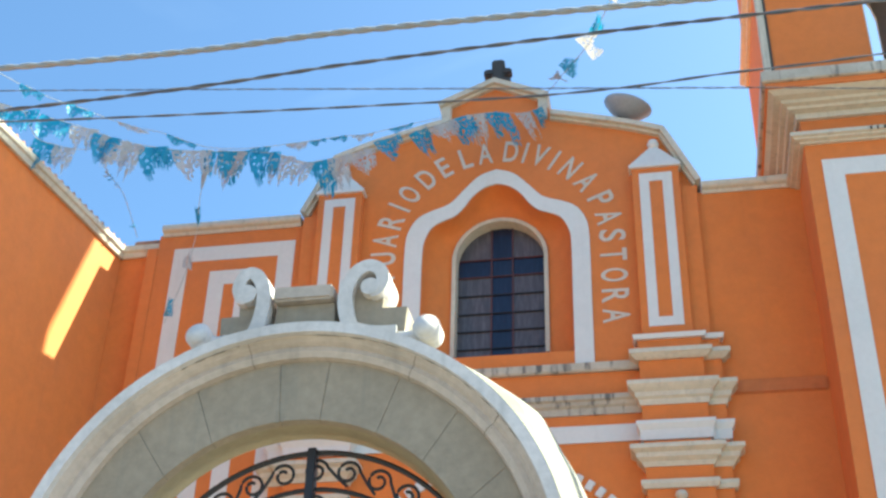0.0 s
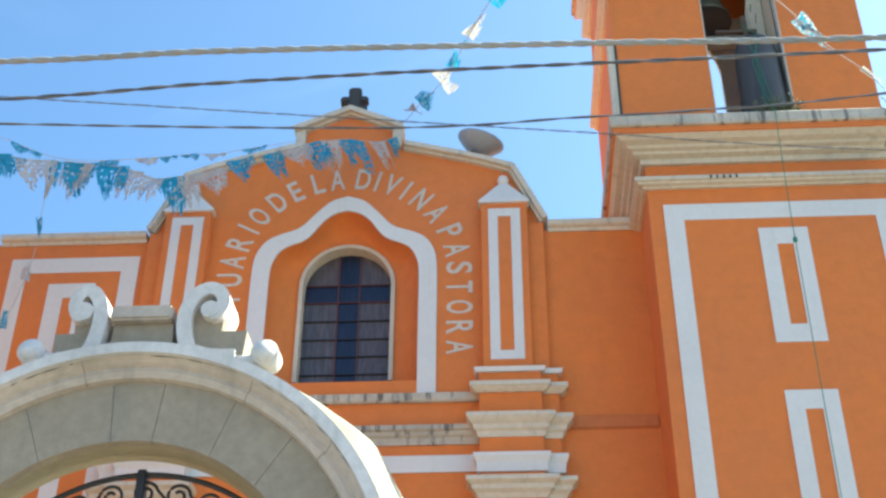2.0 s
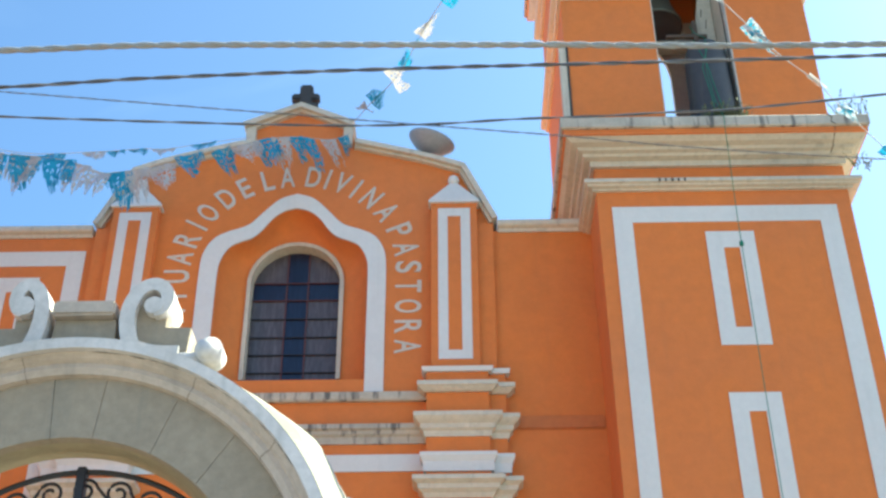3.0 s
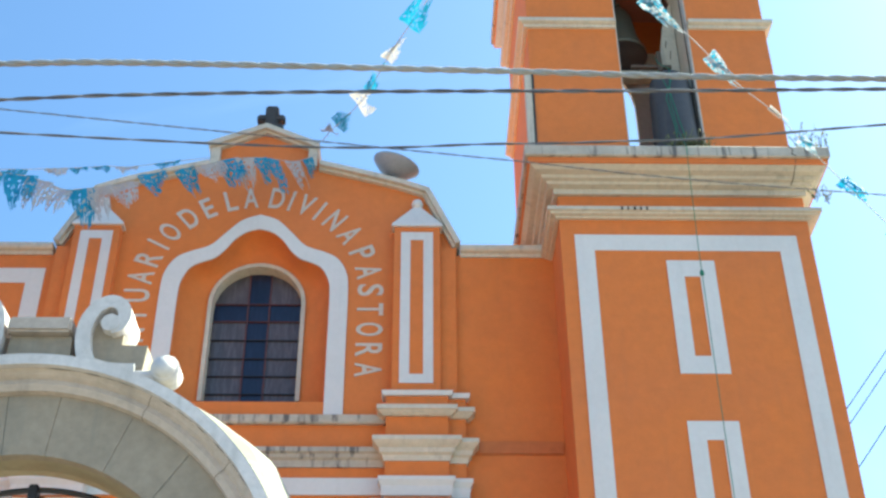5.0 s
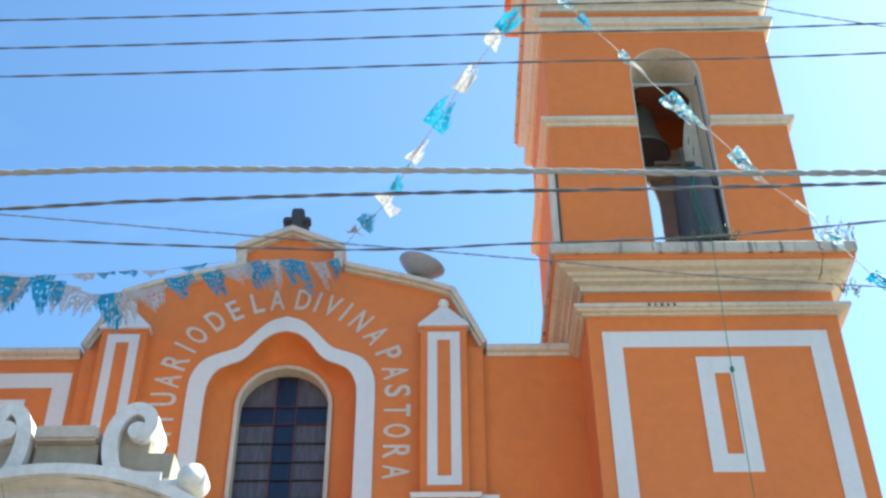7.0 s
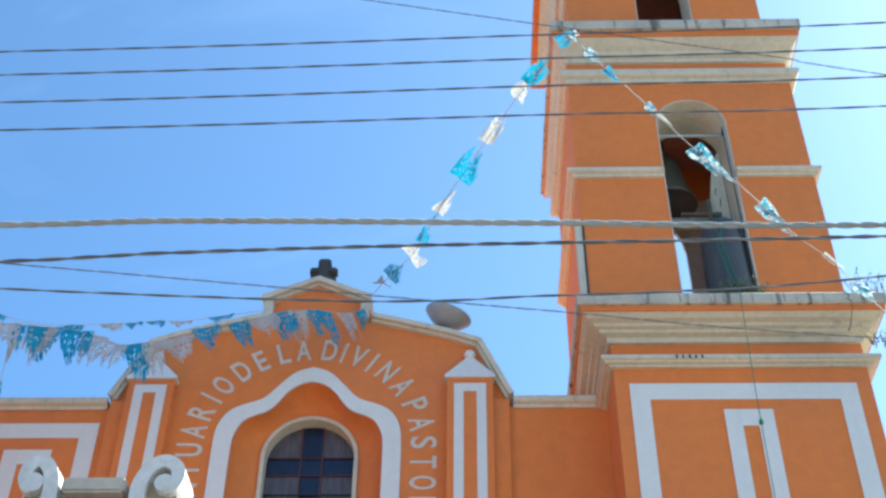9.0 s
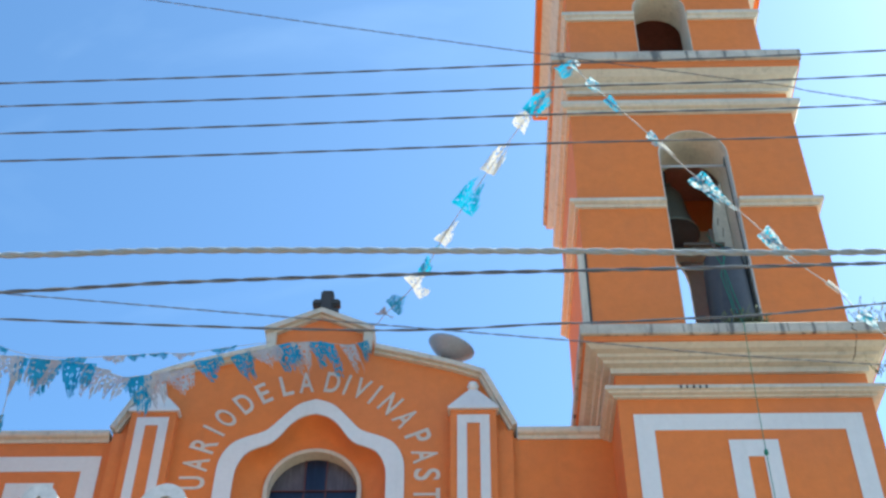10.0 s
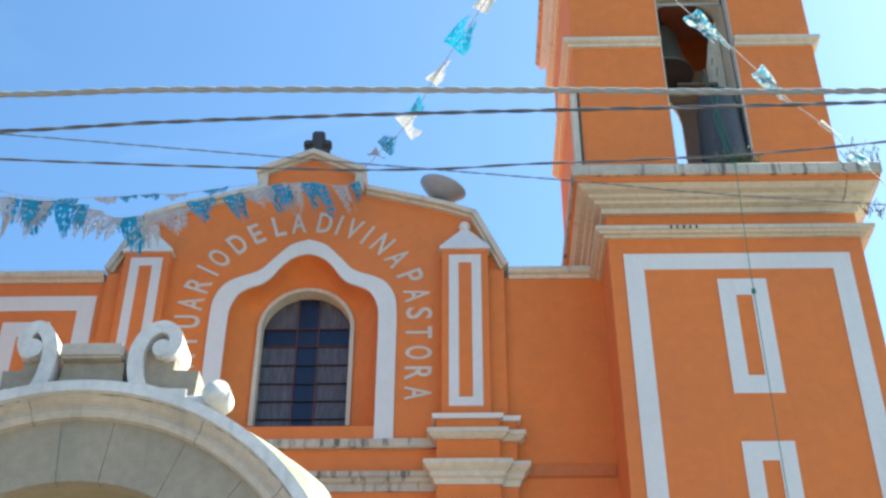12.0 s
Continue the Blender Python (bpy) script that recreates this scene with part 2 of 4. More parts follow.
def tube(points, radius, sides=6, bm=None, twist=0.0):
    bm = bm or bmesh.new()
    pts = [Vector(p) for p in points]
    rings = []
    for i, p in enumerate(pts):
        d = (pts[min(i + 1, len(pts) - 1)] - pts[max(i - 1, 0)]).normalized()
        a = d.orthogonal().normalized() if abs(d.z) > 0.9 else d.cross(Vector((0, 0, 1))).normalized()
        b = d.cross(a)
        r = radius(i / max(len(pts) - 1, 1)) if callable(radius) else radius
        rings.append([bm.verts.new(p + r * (a * math.cos(s) * (1 + 0.3 * twist * math.cos(2 * (s - i * twist))) + b * math.sin(s)))
                      for s in (2 * math.pi * k / sides for k in range(sides))])
    for i in range(len(pts) - 1):
        for k in range(sides):
            bm.faces.new((rings[i][k], rings[i][(k + 1) % sides], rings[i + 1][(k + 1) % sides], rings[i + 1][k]))
    bm.faces.new(rings[0])
    bm.faces.new(rings[-1])
    return bm


def lathe(profile, cx, cy, sides=24, bm=None):
    bm = bm or bmesh.new()
    rings = [[bm.verts.new((cx + r * math.cos(a), cy + r * math.sin(a), z)) for a in (2 * math.pi * k / sides for k in range(sides))] for r, z in profile]
    for a, b in zip(rings, rings[1:]):
        for k in range(sides):
            bm.faces.new((a[k], a[(k + 1) % sides], b[(k + 1) % sides], b[k]))
    bm.faces.new(rings[0])
    bm.faces.new(rings[-1])
    return bm


def arc(cx, cz, r, a0, a1, n):
    """Points on a circle in the x-z plane, angles in degrees from +x."""
    return [(cx + r * math.cos(radians(a0 + (a1 - a0) * i / n)), cz + r * math.sin(radians(a0 + (a1 - a0) * i / n))) for i in range(n + 1)]


def smooth_line(points, steps=5):
    """A smooth curve through the points."""
    out = []
    p = [Vector(q) for q in points]
    for i in range(len(p) - 1):
        a, b, c, d = p[max(i - 1, 0)], p[i], p[i + 1], p[min(i + 2, len(p) - 1)]
        for s in range(steps):
            t = s / steps
            out.append(0.5 * ((2 * b) + (c - a) * t + (2 * a - 5 * b + 4 * c - d) * t * t + (3 * b - a - 3 * c + d) * t ** 3))
    return [tuple(q) for q in out] + [tuple(p[-1])]


def resampled(points, n):
    """n + 1 points at even steps along a line."""
    p = [Vector(q) for q in points]
    run = [0.0]
    for a, b in zip(p, p[1:]):
        run.append(run[-1] + (b - a).length)
    out, k = [], 0
    for i in range(n + 1):
        s = run[-1] * i / n
        while k < len(p) - 2 and run[k + 1] < s:
            k += 1
        f = (s - run[k]) / max(run[k + 1] - run[k], 1e-9)
        out.append(tuple(p[k].lerp(p[k + 1], min(max(f, 0), 1))))
    return out


def frame_strip(x0, x1, z0, z1, w, y, proud=0.012, wt=None):
    """A flat painted rectangular frame on a wall that faces -y."""
    wt = wt or w
    return strip([(x0, z0), (x0, z1), (x1, z1), (x1, z0)], [(x0 + w, z0 + wt), (x0 + w, z1 - wt), (x1 - w, z1 - wt), (x1 - w, z0 + wt)], y - proud, y + 0.004, True)


# ---- the plan: facade at y = D, tower front at y = T, gate front at y = G ----
D, T, G, XC = 16.5, 13.9, 5.4, -2.5

ground_bm = bmesh.new()
bmesh.ops.create_grid(ground_bm, x_segments=40, y_segments=40, size=400)
tagged(part("ground", ground_bm, GROUND), "pale sunlit paving in front of the church", "ground", kind="structure")
tagged(part("wall_south", box(-30, 30, -7.4, -7.0, 0, 4.5), PLASTER), "plain plastered wall across the street", "wall", kind="structure")

# side wall, slightly splayed, with its coping and tile ends
wall_a, wall_b = Vector((-8.82, 16.62)), Vector((-10.25, 5.8))
side = thing("wall_west", "tall orange stuccoed side wall with pale coping", "wall", kind="structure")
along = (wall_b - wall_a).normalized()
left_n = Vector((along.y, -along.x))
if left_n.x > 0:
    left_n = -left_n
bm = bmesh.new()
corners = [wall_a, wall_b, wall_b + left_n * 0.45, wall_a + left_n * 0.45]
lo = [bm.verts.new((c.x, c.y, 0)) for c in corners]
hi = [bm.verts.new((c.x, c.y, 12.62)) for c in corners]
bm.faces.new(lo), bm.faces.new(hi)
for i in range(4):
    bm.faces.new((lo[i], lo[(i + 1) % 4], hi[(i + 1) % 4], hi[i]))
part("stucco", bm, ORANGE, side)
part("coping", sweep([(-0.5, 12.62), (0.05, 12.62), (0.07, 12.70), (0.10, 12.72), (0.11, 12.80), (-0.5, 12.84)], [tuple(wall_b), tuple(wall_a)]), CREAM, side, "pale stone coping")
tile_mesh = mesh_of("tile", tube([(0, 0, 0), (0.3, 0, 0.02), (0.45, 0, 0.03)], 0.042, 8), TILE)
for k in range(62):
    p = wall_a + along * (0.1 + k * 0.172)
    t_ob = part("tile", tile_mesh, TILE, side)
    t_ob.matrix_basis = Matrix.Translation((p.x + 0.08, p.y, 12.83)) @ Matrix.Rotation(math.atan2(left_n.y, left_n.x), 4, "Z")

# ---- church front ----
church = thing("church_facade", "orange stuccoed church front with curved gable and white trim", "church")

half_gable = [(3.14, 13.05), (3.14, 13.15), (2.68, 14.08), (2.2, 14.29), (1.6, 14.46), (0.92, 14.64)]
left_g = [(XC - a, z) for a, z in half_gable]
right_g = [(XC + a, z) for a, z in half_gable]
pediment = [(XC - 0.90, 15.08), (XC - 0.03, 15.43), (XC + 0.82, 15.08)]
outline = [(-8.12, 0), (-8.12, 12.95), (left_g[0][0], 12.95)] + left_g[1:] + pediment + right_g[::-1][:-1] + [(right_g[0][0], 12.95), (2.3, 12.95), (2.3, 0)]
win_r, win_z, win_b = 0.705, 12.28, 10.56
surround_in = [(1.17, 10.12), (1.17, 11.2), (1.17, 12.2), (1.13, 12.48), (1.02, 12.69), (0.85, 12.79), (0.68, 12.86), (0.54, 12.99), (0.38, 13.22), (0.2, 13.37), (0.0, 13.43)]
surround_out = [(1.45, 10.12), (1.45, 11.2), (1.45, 12.3), (1.40, 12.64), (1.26, 12.87), (1.05, 12.99), (0.85, 13.06), (0.70, 13.15), (0.5, 13.38), (0.27, 13.61), (0.0, 13.71)]


def mirrored(half):
    h = smooth_line(half, 4)
    return [(XC - a, z) for a, z in h] + [(XC + a, z) for a, z in h[::-1][1:]]


s_in, s_out = mirrored(surround_in), mirrored(surround_out)
part("wall", plate(outline, [s_in], D, D + 0.6), ORANGE, church)
s_even = resampled(s_in, 80)
win_curve = [(XC - 0.75, win_b - 0.2)] + arc(XC, win_z, 0.75, 180, 0, 40) + [(XC + 0.75, win_b - 0.2)]
w_even = resampled(win_curve, 80)
bm = bmesh.new()
rings = []
for f in (0.0, 0.25, 0.5, 0.75, 1.0):
    g = 1 - math.cos(f * math.pi / 2)
    rings.append([bm.verts.new((a[0] + (b[0] - a[0]) * g, D + 0.003 + 0.43 * math.sin(f * math.pi / 2), a[1] + (b[1] - a[1]) * g)) for a, b in zip(s_even, w_even)])
for a, b in zip(rings, rings[1:]):
    for i in range(80):
        bm.faces.new((a[i], a[i + 1], b[i + 1], b[i]))
part("niche", bm, ORANGE, church, "splayed orange niche round the window", smooth=True)
part("surround", strip(s_out, s_in, D - 0.03, D + 0.003), WHITE, church, "white curved surround of the niche")

# window
part("window_arch", strip([(XC - 0.765, win_b)] + arc(XC, win_z, 0.765, 180, 0, 32) + [(XC + 0.765, win_b)],
                          [(XC - 0.70, win_b)] + arc(XC, win_z, 0.70, 180, 0, 32) + [(XC + 0.70, win_b)], D + 0.385, D + 0.75), CREAM, church, "pale rounded window reveal")
part("niche_sill", box(XC - 1.17, XC + 1.17, D - 0.02, D + 0.7, 10.0, 10.33), ORANGE, church)
window = thing("window_1", "tall arched window with red iron bars and dark glass", "window", kind="structure")
bars = [-0.16, 0.18]
levels = [10.50, 10.78, 11.09, 11.40, 11.73, 12.07, 12.39]
yw = D + 0.62
for x in bars:
    part("window_frame", box(XC + x - 0.011, XC + x + 0.011, yw - 0.03, yw + 0.01, win_b, win_z + math.sqrt(win_r ** 2 - x * x)), RUSTRED, window)
for z in levels[1:]:
    hw = win_r if z < win_z else math.sqrt(win_r ** 2 - (z - win_z) ** 2)
    part("window_frame", box(XC - hw, XC + hw, yw - 0.034, yw + 0.006, z - 0.0055, z + 0.0055), RUSTRED if z > 12 else IRON, window)
cols = [-win_r, *bars, win_r]
for i in range(3):
    for j, z0 in enumerate(levels):
        x0, x1 = XC + cols[i], XC + cols[i + 1]
        blue = i == 1 or j == 5
        if j < 6:
            bm = box(x0, x1, yw, yw + 0.02, z0, levels[j + 1])
        else:
            xs = [x0 + (x1 - x0) * k / 8 for k in range(9)]
            bm = plate([(x0, z0), (x1, z0)] + [(x, max(z0 + 0.005, win_z + math.sqrt(max(win_r ** 2 - (x - XC) ** 2, 0.0)))) for x in xs[::-1]], [], yw, yw + 0.02)
        part("pane", bm, BLUEPANE if blue else DARKPANE, window, "blue stained glass pane" if blue else "")
# gable coping and pediment
def coping(points, drop, name="coping", y0=D - 0.16, y1=D + 0.62):
    pts = [Vector(p) for p in points]
    low = []
    for i, p in enumerate(pts):
        d = (pts[min(i + 1, len(pts) - 1)] - pts[max(i - 1, 0)]).normalized()
        low.append((p.x + d.y * drop, p.y - d.x * drop))
    part(name, strip(points, low, y0, y1), CREAM, church, "pale moulded coping")
    lower = []
    for i, p in enumerate(pts):
        d = (pts[min(i + 1, len(pts) - 1)] - pts[max(i - 1, 0)]).normalized()
        lower.append((p.x + d.y * (drop + 0.045), p.y - d.x * (drop + 0.045)))
    part(name, strip(low, lower, y0 + 0.08, D + 0.3), CREAM, church)


left_top = smooth_line([(XC - 2.70, 14.19), (XC - 2.2, 14.38), (XC - 1.6, 14.555), (XC - 0.92, 14.74)], 4)
right_top = [(2 * XC - x, z) for x, z in left_top[::-1]]
coping([(XC - 3.20, 13.12), (XC - 2.76, 14.08)] + left_top, 0.088)
coping(right_top + [(XC + 2.76, 14.08), (XC + 3.20, 13.12)], 0.088)
coping([(XC - 0.98, 15.12), (XC - 0.03, 15.535), (XC + 0.88, 15.12)], 0.10)
for sx in (-1, 1):
    a, b = (XC - 0.92, XC - 0.76) if sx < 0 else (XC + 0.70, XC + 0.85)
    part("pediment_block", box(a, b, D - 0.1, D + 0.5, 14.66, 15.05, 0.01), CREAM, church, "pale block at the pediment corner")
for x0, x1 in ((-8.06, XC - 3.2), (XC + 3.2, 2.0)):
    part("parapet_coping", sweep([(-0.6, 12.91), (0.03, 12.91), (0.05, 12.96), (0.10, 12.98), (0.12, 13.01), (0.12, 13.08), (-0.6, 13.10)], [(x0, D), (x1, D)]), CREAM, church, "pale parapet coping, stained")
part("corner_pier", box(-8.86, -8.12, D + 0.12, D + 0.8, 0, 12.7), ORANGE, church)
part("pier_strip", box(-8.30, -8.12, D - 0.02, D + 0.14, 0, 12.7), ORANGE, church)
part("pier_coping", sweep([(-0.5, 12.62), (0.04, 12.62), (0.06, 12.70), (0.10, 12.73), (0.10, 12.82), (-0.5, 12.84)], [(-8.85, D + 0.115), (-7.98, D + 0.115)]), CREAM, church, "pale pier coping")
part("pier_block", box(-8.62, -8.14, D + 0.1, D + 0.5, 12.84, 12.96, 0.02), TILE, church, "brown clay block on the corner pier")

# nested white frames beside the gable
part("painted_frame", frame_strip(-7.83, -5.77, 6.5, 12.66, 0.27, D), WHITE, church, "white painted rectangular frame")
part("painted_frame", frame_strip(-7.16, -6.42, 7.1, 12.18, 0.26, D), WHITE, church, "white painted rectangular frame")

# pilasters, caps, frames, mouldings
PIL = (-5.035, 0.015)
for k, px in enumerate(PIL):
    pilaster = part("pilaster", box(px - 0.36, px + 0.36, D - 0.16, D + 0.05, 0, 13.38), ORANGE, church)
    out, back = (px + 0.47, px - 0.43) if k else (px - 0.47, px + 0.43)
    part("pedestal", box(*sorted((out, back)), D - 0.20, D + 0.05, 0, 10.335), ORANGE, church)
    part("pedestal_strip", box(*sorted((px, px + (0.72 if k else -0.72))), D - 0.11, D + 0.05, 0, 10.333), ORANGE, church)
    part("pilaster_strip", box(*sorted((px, px + (0.61 if k else -0.61))), D - 0.08, D + 0.05, 0, 13.04), ORANGE, church)
    bm = bmesh.new()
    base = [bm.verts.new((px + a * 0.40, D - 0.16 + b, 13.38)) for a, b in ((-1, -0.05), (1, -0.05), (1, 0.28), (-1, 0.28))]
    mid = [bm.verts.new((px + a * 0.40, D - 0.16 + b, 13.42)) for a, b in ((-1, -0.05), (1, -0.05), (1, 0.28), (-1, 0.28))]
    top = [bm.verts.new((px + a * 0.05, D - 0.06 + b, 13.83)) for a, b in ((-1, -0.04), (1, -0.04), (1, 0.04), (-1, 0.04))]
    for a, b in ((base, mid), (mid, top)):
        for i in range(4):
            bm.faces.new((a[i], a[(i + 1) % 4], b[(i + 1) % 4], b[i]))
    bm.faces.new(base), bm.faces.new(top)
    part("pyramid_cap", bm, WHITE, pilaster, "white pyramid cap")
    part("ball_finial", lathe([(0.04, 13.81), (0.075, 13.84), (0.095, 13.90), (0.075, 13.96), (0.03, 13.99)], px, D - 0.06, 14), WHITE, pilaster, "white ball finial", smooth=True)
    part("pilaster_frame", frame_strip(px - 0.252, px + 0.252, 10.57, 13.28, 0.15, D - 0.16), WHITE, pilaster, "white painted pilaster frame")


def wrap(px):
    """The line of the mouldings round a pilaster and the strip on its outer side."""
    right = [(px - 0.42, D + 0.01), (px - 0.42, D - 0.19), (px + 0.46, D - 0.19), (px + 0.46, D - 0.10), (px + 0.71, D - 0.10), (px + 0.71, D + 0.01)]
    return right if px > XC else [(2 * px - x, y) for x, y in right[::-1]]


for px in PIL:
    for name, prof, mat in (
        ("slab", [(0, 10.331), (0.06, 10.331), (0.08, 10.400), (0, 10.415)], WHITE),
        ("torus", [(0, 10.003), (0.05, 10.003), (0.09, 10.033), (0.12, 10.064), (0.14, 10.071), (0.14, 10.140), (0, 10.155)], CREAM),
        ("cornice", [(0, 9.305), (0.03, 9.305), (0.05, 9.381), (0.09, 9.412), (0.10, 9.473), (0.15, 9.518), (0.19, 9.564), (0.19, 9.625), (0, 9.655)], CREAM),
        ("band", [(0, 8.775), (0.05, 8.775), (0.06, 8.915), (0.10, 8.995), (0.10, 9.045), (0, 9.055)], WHITE),
        ("cornice", [(0, 8.389), (0.03, 8.389), (0.06, 8.449), (0.12, 8.495), (0.13, 8.556), (0.20, 8.601), (0.20, 8.662), (0, 8.685)], CREAM),
        ("slab", [(0, 8.073), (0.05, 8.073), (0.08, 8.134), (0.08, 8.187), (0, 8.195)], CREAM),
    ):
        part(name, sweep(prof, wrap(px)), mat, church)
    part("ball", lathe([(0.03, 7.90), (0.07, 7.92), (0.09, 7.97), (0.07, 8.02), (0.03, 8.04)], px + 0.02, D - 0.22, 12), CREAM, church, smooth=True)
span = [(PIL[0] + 0.40, D), (PIL[1] - 0.40, D)]
part("sill_course", sweep([(0, 9.96), (0.06, 9.96), (0.08, 9.99), (0.09, 10.09), (0, 10.12)], span), SLAB, church, "stained pale sill course")
part("string_course", sweep([(0, 9.29), (0.03, 9.29), (0.04, 9.39), (0.08, 9.42), (0.09, 9.47), (0.13, 9.49), (0.13, 9.56), (0, 9.60)], span), SLAB, church, "stained pale string course")
part("string_course", sweep([(0, 8.87), (0.03, 8.87), (0.03, 9.12), (0, 9.14)], span), WHITE, church, "white band above the door")
part("string_course", sweep([(0, 8.87), (0.03, 8.87), (0.03, 9.12), (0, 9.14)], [(-5.8, D), (-5.66, D)]), WHITE, church)
part("ledge_line", box(0.70, 2.15, D - 0.03, D + 0.02, 9.49, 9.71, 0.02), BAND, church, "browner orange ledge between front and tower")

# scalloped door arch
for i in range(40):
    a = radians(180 * (i + 0.5) / 40)
    ob = part("arch_block", box(-0.05, 0.05, -0.04, 0.02, -0.075, 0.075, 0.008), WHITE, church)
    ob.matrix_basis = Matrix.Translation((XC + 0.05 + 2.27 * math.cos(a), D, 6.35 + 2.27 * math.sin(a))) @ Matrix.Rotation(math.pi / 2 - a, 4, "Y")
door = thing("door_1", "closed dark wooden church door under the arch", "door", kind="structure")
part("leaf", plate([(XC - 1.3, 0.05)] + [(XC + 1.3, 0.05)] + arc(XC, 6.4, 1.3, 0, 180, 20), [], D - 0.035, D - 0.005), WOOD, door)

# nave behind the front
nave = thing("nave", "plain orange church body behind the front", "church")
part("wall", box(-7.9, 2.2, D + 1.4, D + 22, 0, 12.3), ORANGE, nave)
part("wall", box(-7.9, -7.6, D + 0.6, D + 1.4, 0, 12.3), ORANGE, nave)

# painted words along the arch
WORDS = (("S", -4.35), ("A", -4.0), ("N", -3.64), ("T", -3.29), ("U", -2.93), ("A", -2.59), ("R", -2.23), ("I", -1.93), ("O", -1.64), ("D", -1.25), ("E", -0.90), ("L", -0.515), ("A", -0.19),
         ("D", 0.24), ("I", 0.48), ("V", 0.73), ("I", 0.99), ("N", 1.30), ("A", 1.68), ("P", 2.10), ("A", 2.46), ("S", 2.81), ("T", 3.16), ("O", 3.52), ("R", 3.88), ("A", 4.22))
TEXT_R, TEXT_Z = 1.80, 12.27
glyphs = {}
for ch, s in WORDS:
    if ch not in glyphs:
        cu = bpy.data.curves.new("letter", "FONT")
        cu.body, cu.size, cu.extrude, cu.offset = ch, 0.50, 0.006, 0.007
        cu.align_x, cu.align_y = "CENTER", "CENTER"
        tmp = new("letter", cu)
        me = bpy.data.meshes.new_from_object(tmp)
        bpy.data.objects.remove(tmp)
        xs = [v.co.x for v in me.vertices]
        ys = [v.co.y for v in me.vertices]
        w, h = max(xs) - min(xs), max(ys) - min(ys)
        fit_w = {"I": 0.045, "E": 0.185, "L": 0.185, "P": 0.205, "S": 0.21, "T": 0.215}.get(ch, 0.232)
        for v in me.vertices:
            v.co.x = (v.co.x - (max(xs) + min(xs)) / 2) * (fit_w / w)
            v.co.y = (v.co.y - (max(ys) + min(ys)) / 2) * (0.405 / h)
        me.materials.clear()
        me.materials.append(LETTER)
        glyphs[ch] = me
    q = TEXT_R * math.pi / 2
    if abs(s) < q:
        a = s / TEXT_R
        x, z = XC + TEXT_R * math.sin(a), TEXT_Z + TEXT_R * math.cos(a)
    else:
        a = math.copysign(math.pi / 2, s)
        x, z = XC + math.copysign(TEXT_R, s), TEXT_Z - (abs(s) - q)
    ob = part("letter", glyphs[ch], LETTER, church)
    ob.matrix_basis = Matrix.Translation((x, D - 0.006, z)) @ Matrix.Rotation(a, 4, "Y") @ Matrix.Rotation(math.pi / 2, 4, "X")

# cross on the pediment
cross = thing("roof_cross", "squat blackened stone cross on the gable", "cross")
part("upright", box(XC - 0.11, XC + 0.11, D + 0.1, D + 0.32, 15.5, 16.16, 0.03), DARKSTONE, cross)
part("crossbar", box(XC - 0.25, XC + 0.23, D + 0.12, D + 0.30, 15.83, 15.98, 0.03), DARKSTONE, cross)
part("foot", box(XC - 0.22, XC + 0.22, D + 0.05, D + 0.4, 15.45, 15.72, 0.03), DARKSTONE, cross)

# satellite dish
dish = thing("satellite_dish", "grey oval satellite dish on the gable coping", "satellite dish")
bm = bmesh.new()
rings = []
for side_k in (0, 1):
    for i in range(9):
        rr = (i if side_k == 0 else 8 - i) / 8
        dep = 0.24 * rr * rr + (0.0 if side_k == 0 else 0.018)
        rings.append([bm.verts.new((0.40 * rr * math.cos(a), 0.36 * rr * math.sin(a), dep)) for a in (2 * math.pi * k / 28 for k in range(28))])
for a, b in zip(rings, rings[1:]):
    for k in range(28):
        bm.faces.new((a[k], a[(k + 1) % 28], b[(k + 1) % 28], b[k]))
bmesh.ops.remove_doubles(bm, verts=bm.verts[:], dist=0.0005)
ob = part("reflector", bm, DISHGREY, dish, smooth=True)
ob.matrix_basis = Matrix.Translation((-0.42, D + 0.10, 14.60)) @ Matrix.Rotation(radians(19), 4, "Y") @ Matrix.Rotation(radians(5), 4, "X")
part("mast", tube([(-0.40, D + 0.12, 14.3), (-0.42, D + 0.12, 14.61)], 0.025, 8), IRON, dish)
part("bracket", box(-0.53, -0.37, D + 0.05, D + 0.17, 14.52, 14.63, 0.01), IRON, dish)

# ---- bell tower ----
tower = thing("bell_tower", "square orange bell tower with pale cornices and arched openings", "bell tower")
X0, X1, Y1 = 1.95, 5.35, 17.06


def square(x0, x1, y0, y1):
    return [(x0, y0), (x1, y0), (x1, y1), (x0, y1)]


def drawn_in(bm, left, right, x0=X0, x1=X1):
    """Lets a moulding stand out less at the tower's two sides than in front."""
    for v in bm.verts:
        if v.co.x < x0:
            v.co.x = x0 + (v.co.x - x0) * left
        elif v.co.x > x1:
            v.co.x = x1 + (v.co.x - x1) * right
    return bm


part("shaft", box(X0, X1, T, Y1, 0, 12.66), ORANGE, tower)
part("painted_frame", frame_strip(2.14, 5.15, 5.5, 11.52, 0.255, T), WHITE, tower, "white painted rectangular frame")
for z0, z1 in ((9.385, 11.105), (7.0, 8.72), (4.6, 6.3)):
    part("slit_frame", frame_strip(3.34, 3.98, z0, z1, 0.215, T, wt=0.255), WHITE, tower, "white painted slit frame")
sq = square(X0, X1, T, Y1)
part("lower_moulding", sweep([(-0.02, 11.77), (0.05, 11.77), (0.06, 11.79), (0.12, 11.80), (0.13, 11.82), (0.17, 11.83), (0.17, 11.885), (-0.02, 11.92)], sq, True), CREAM, tower, "pale stepped moulding")
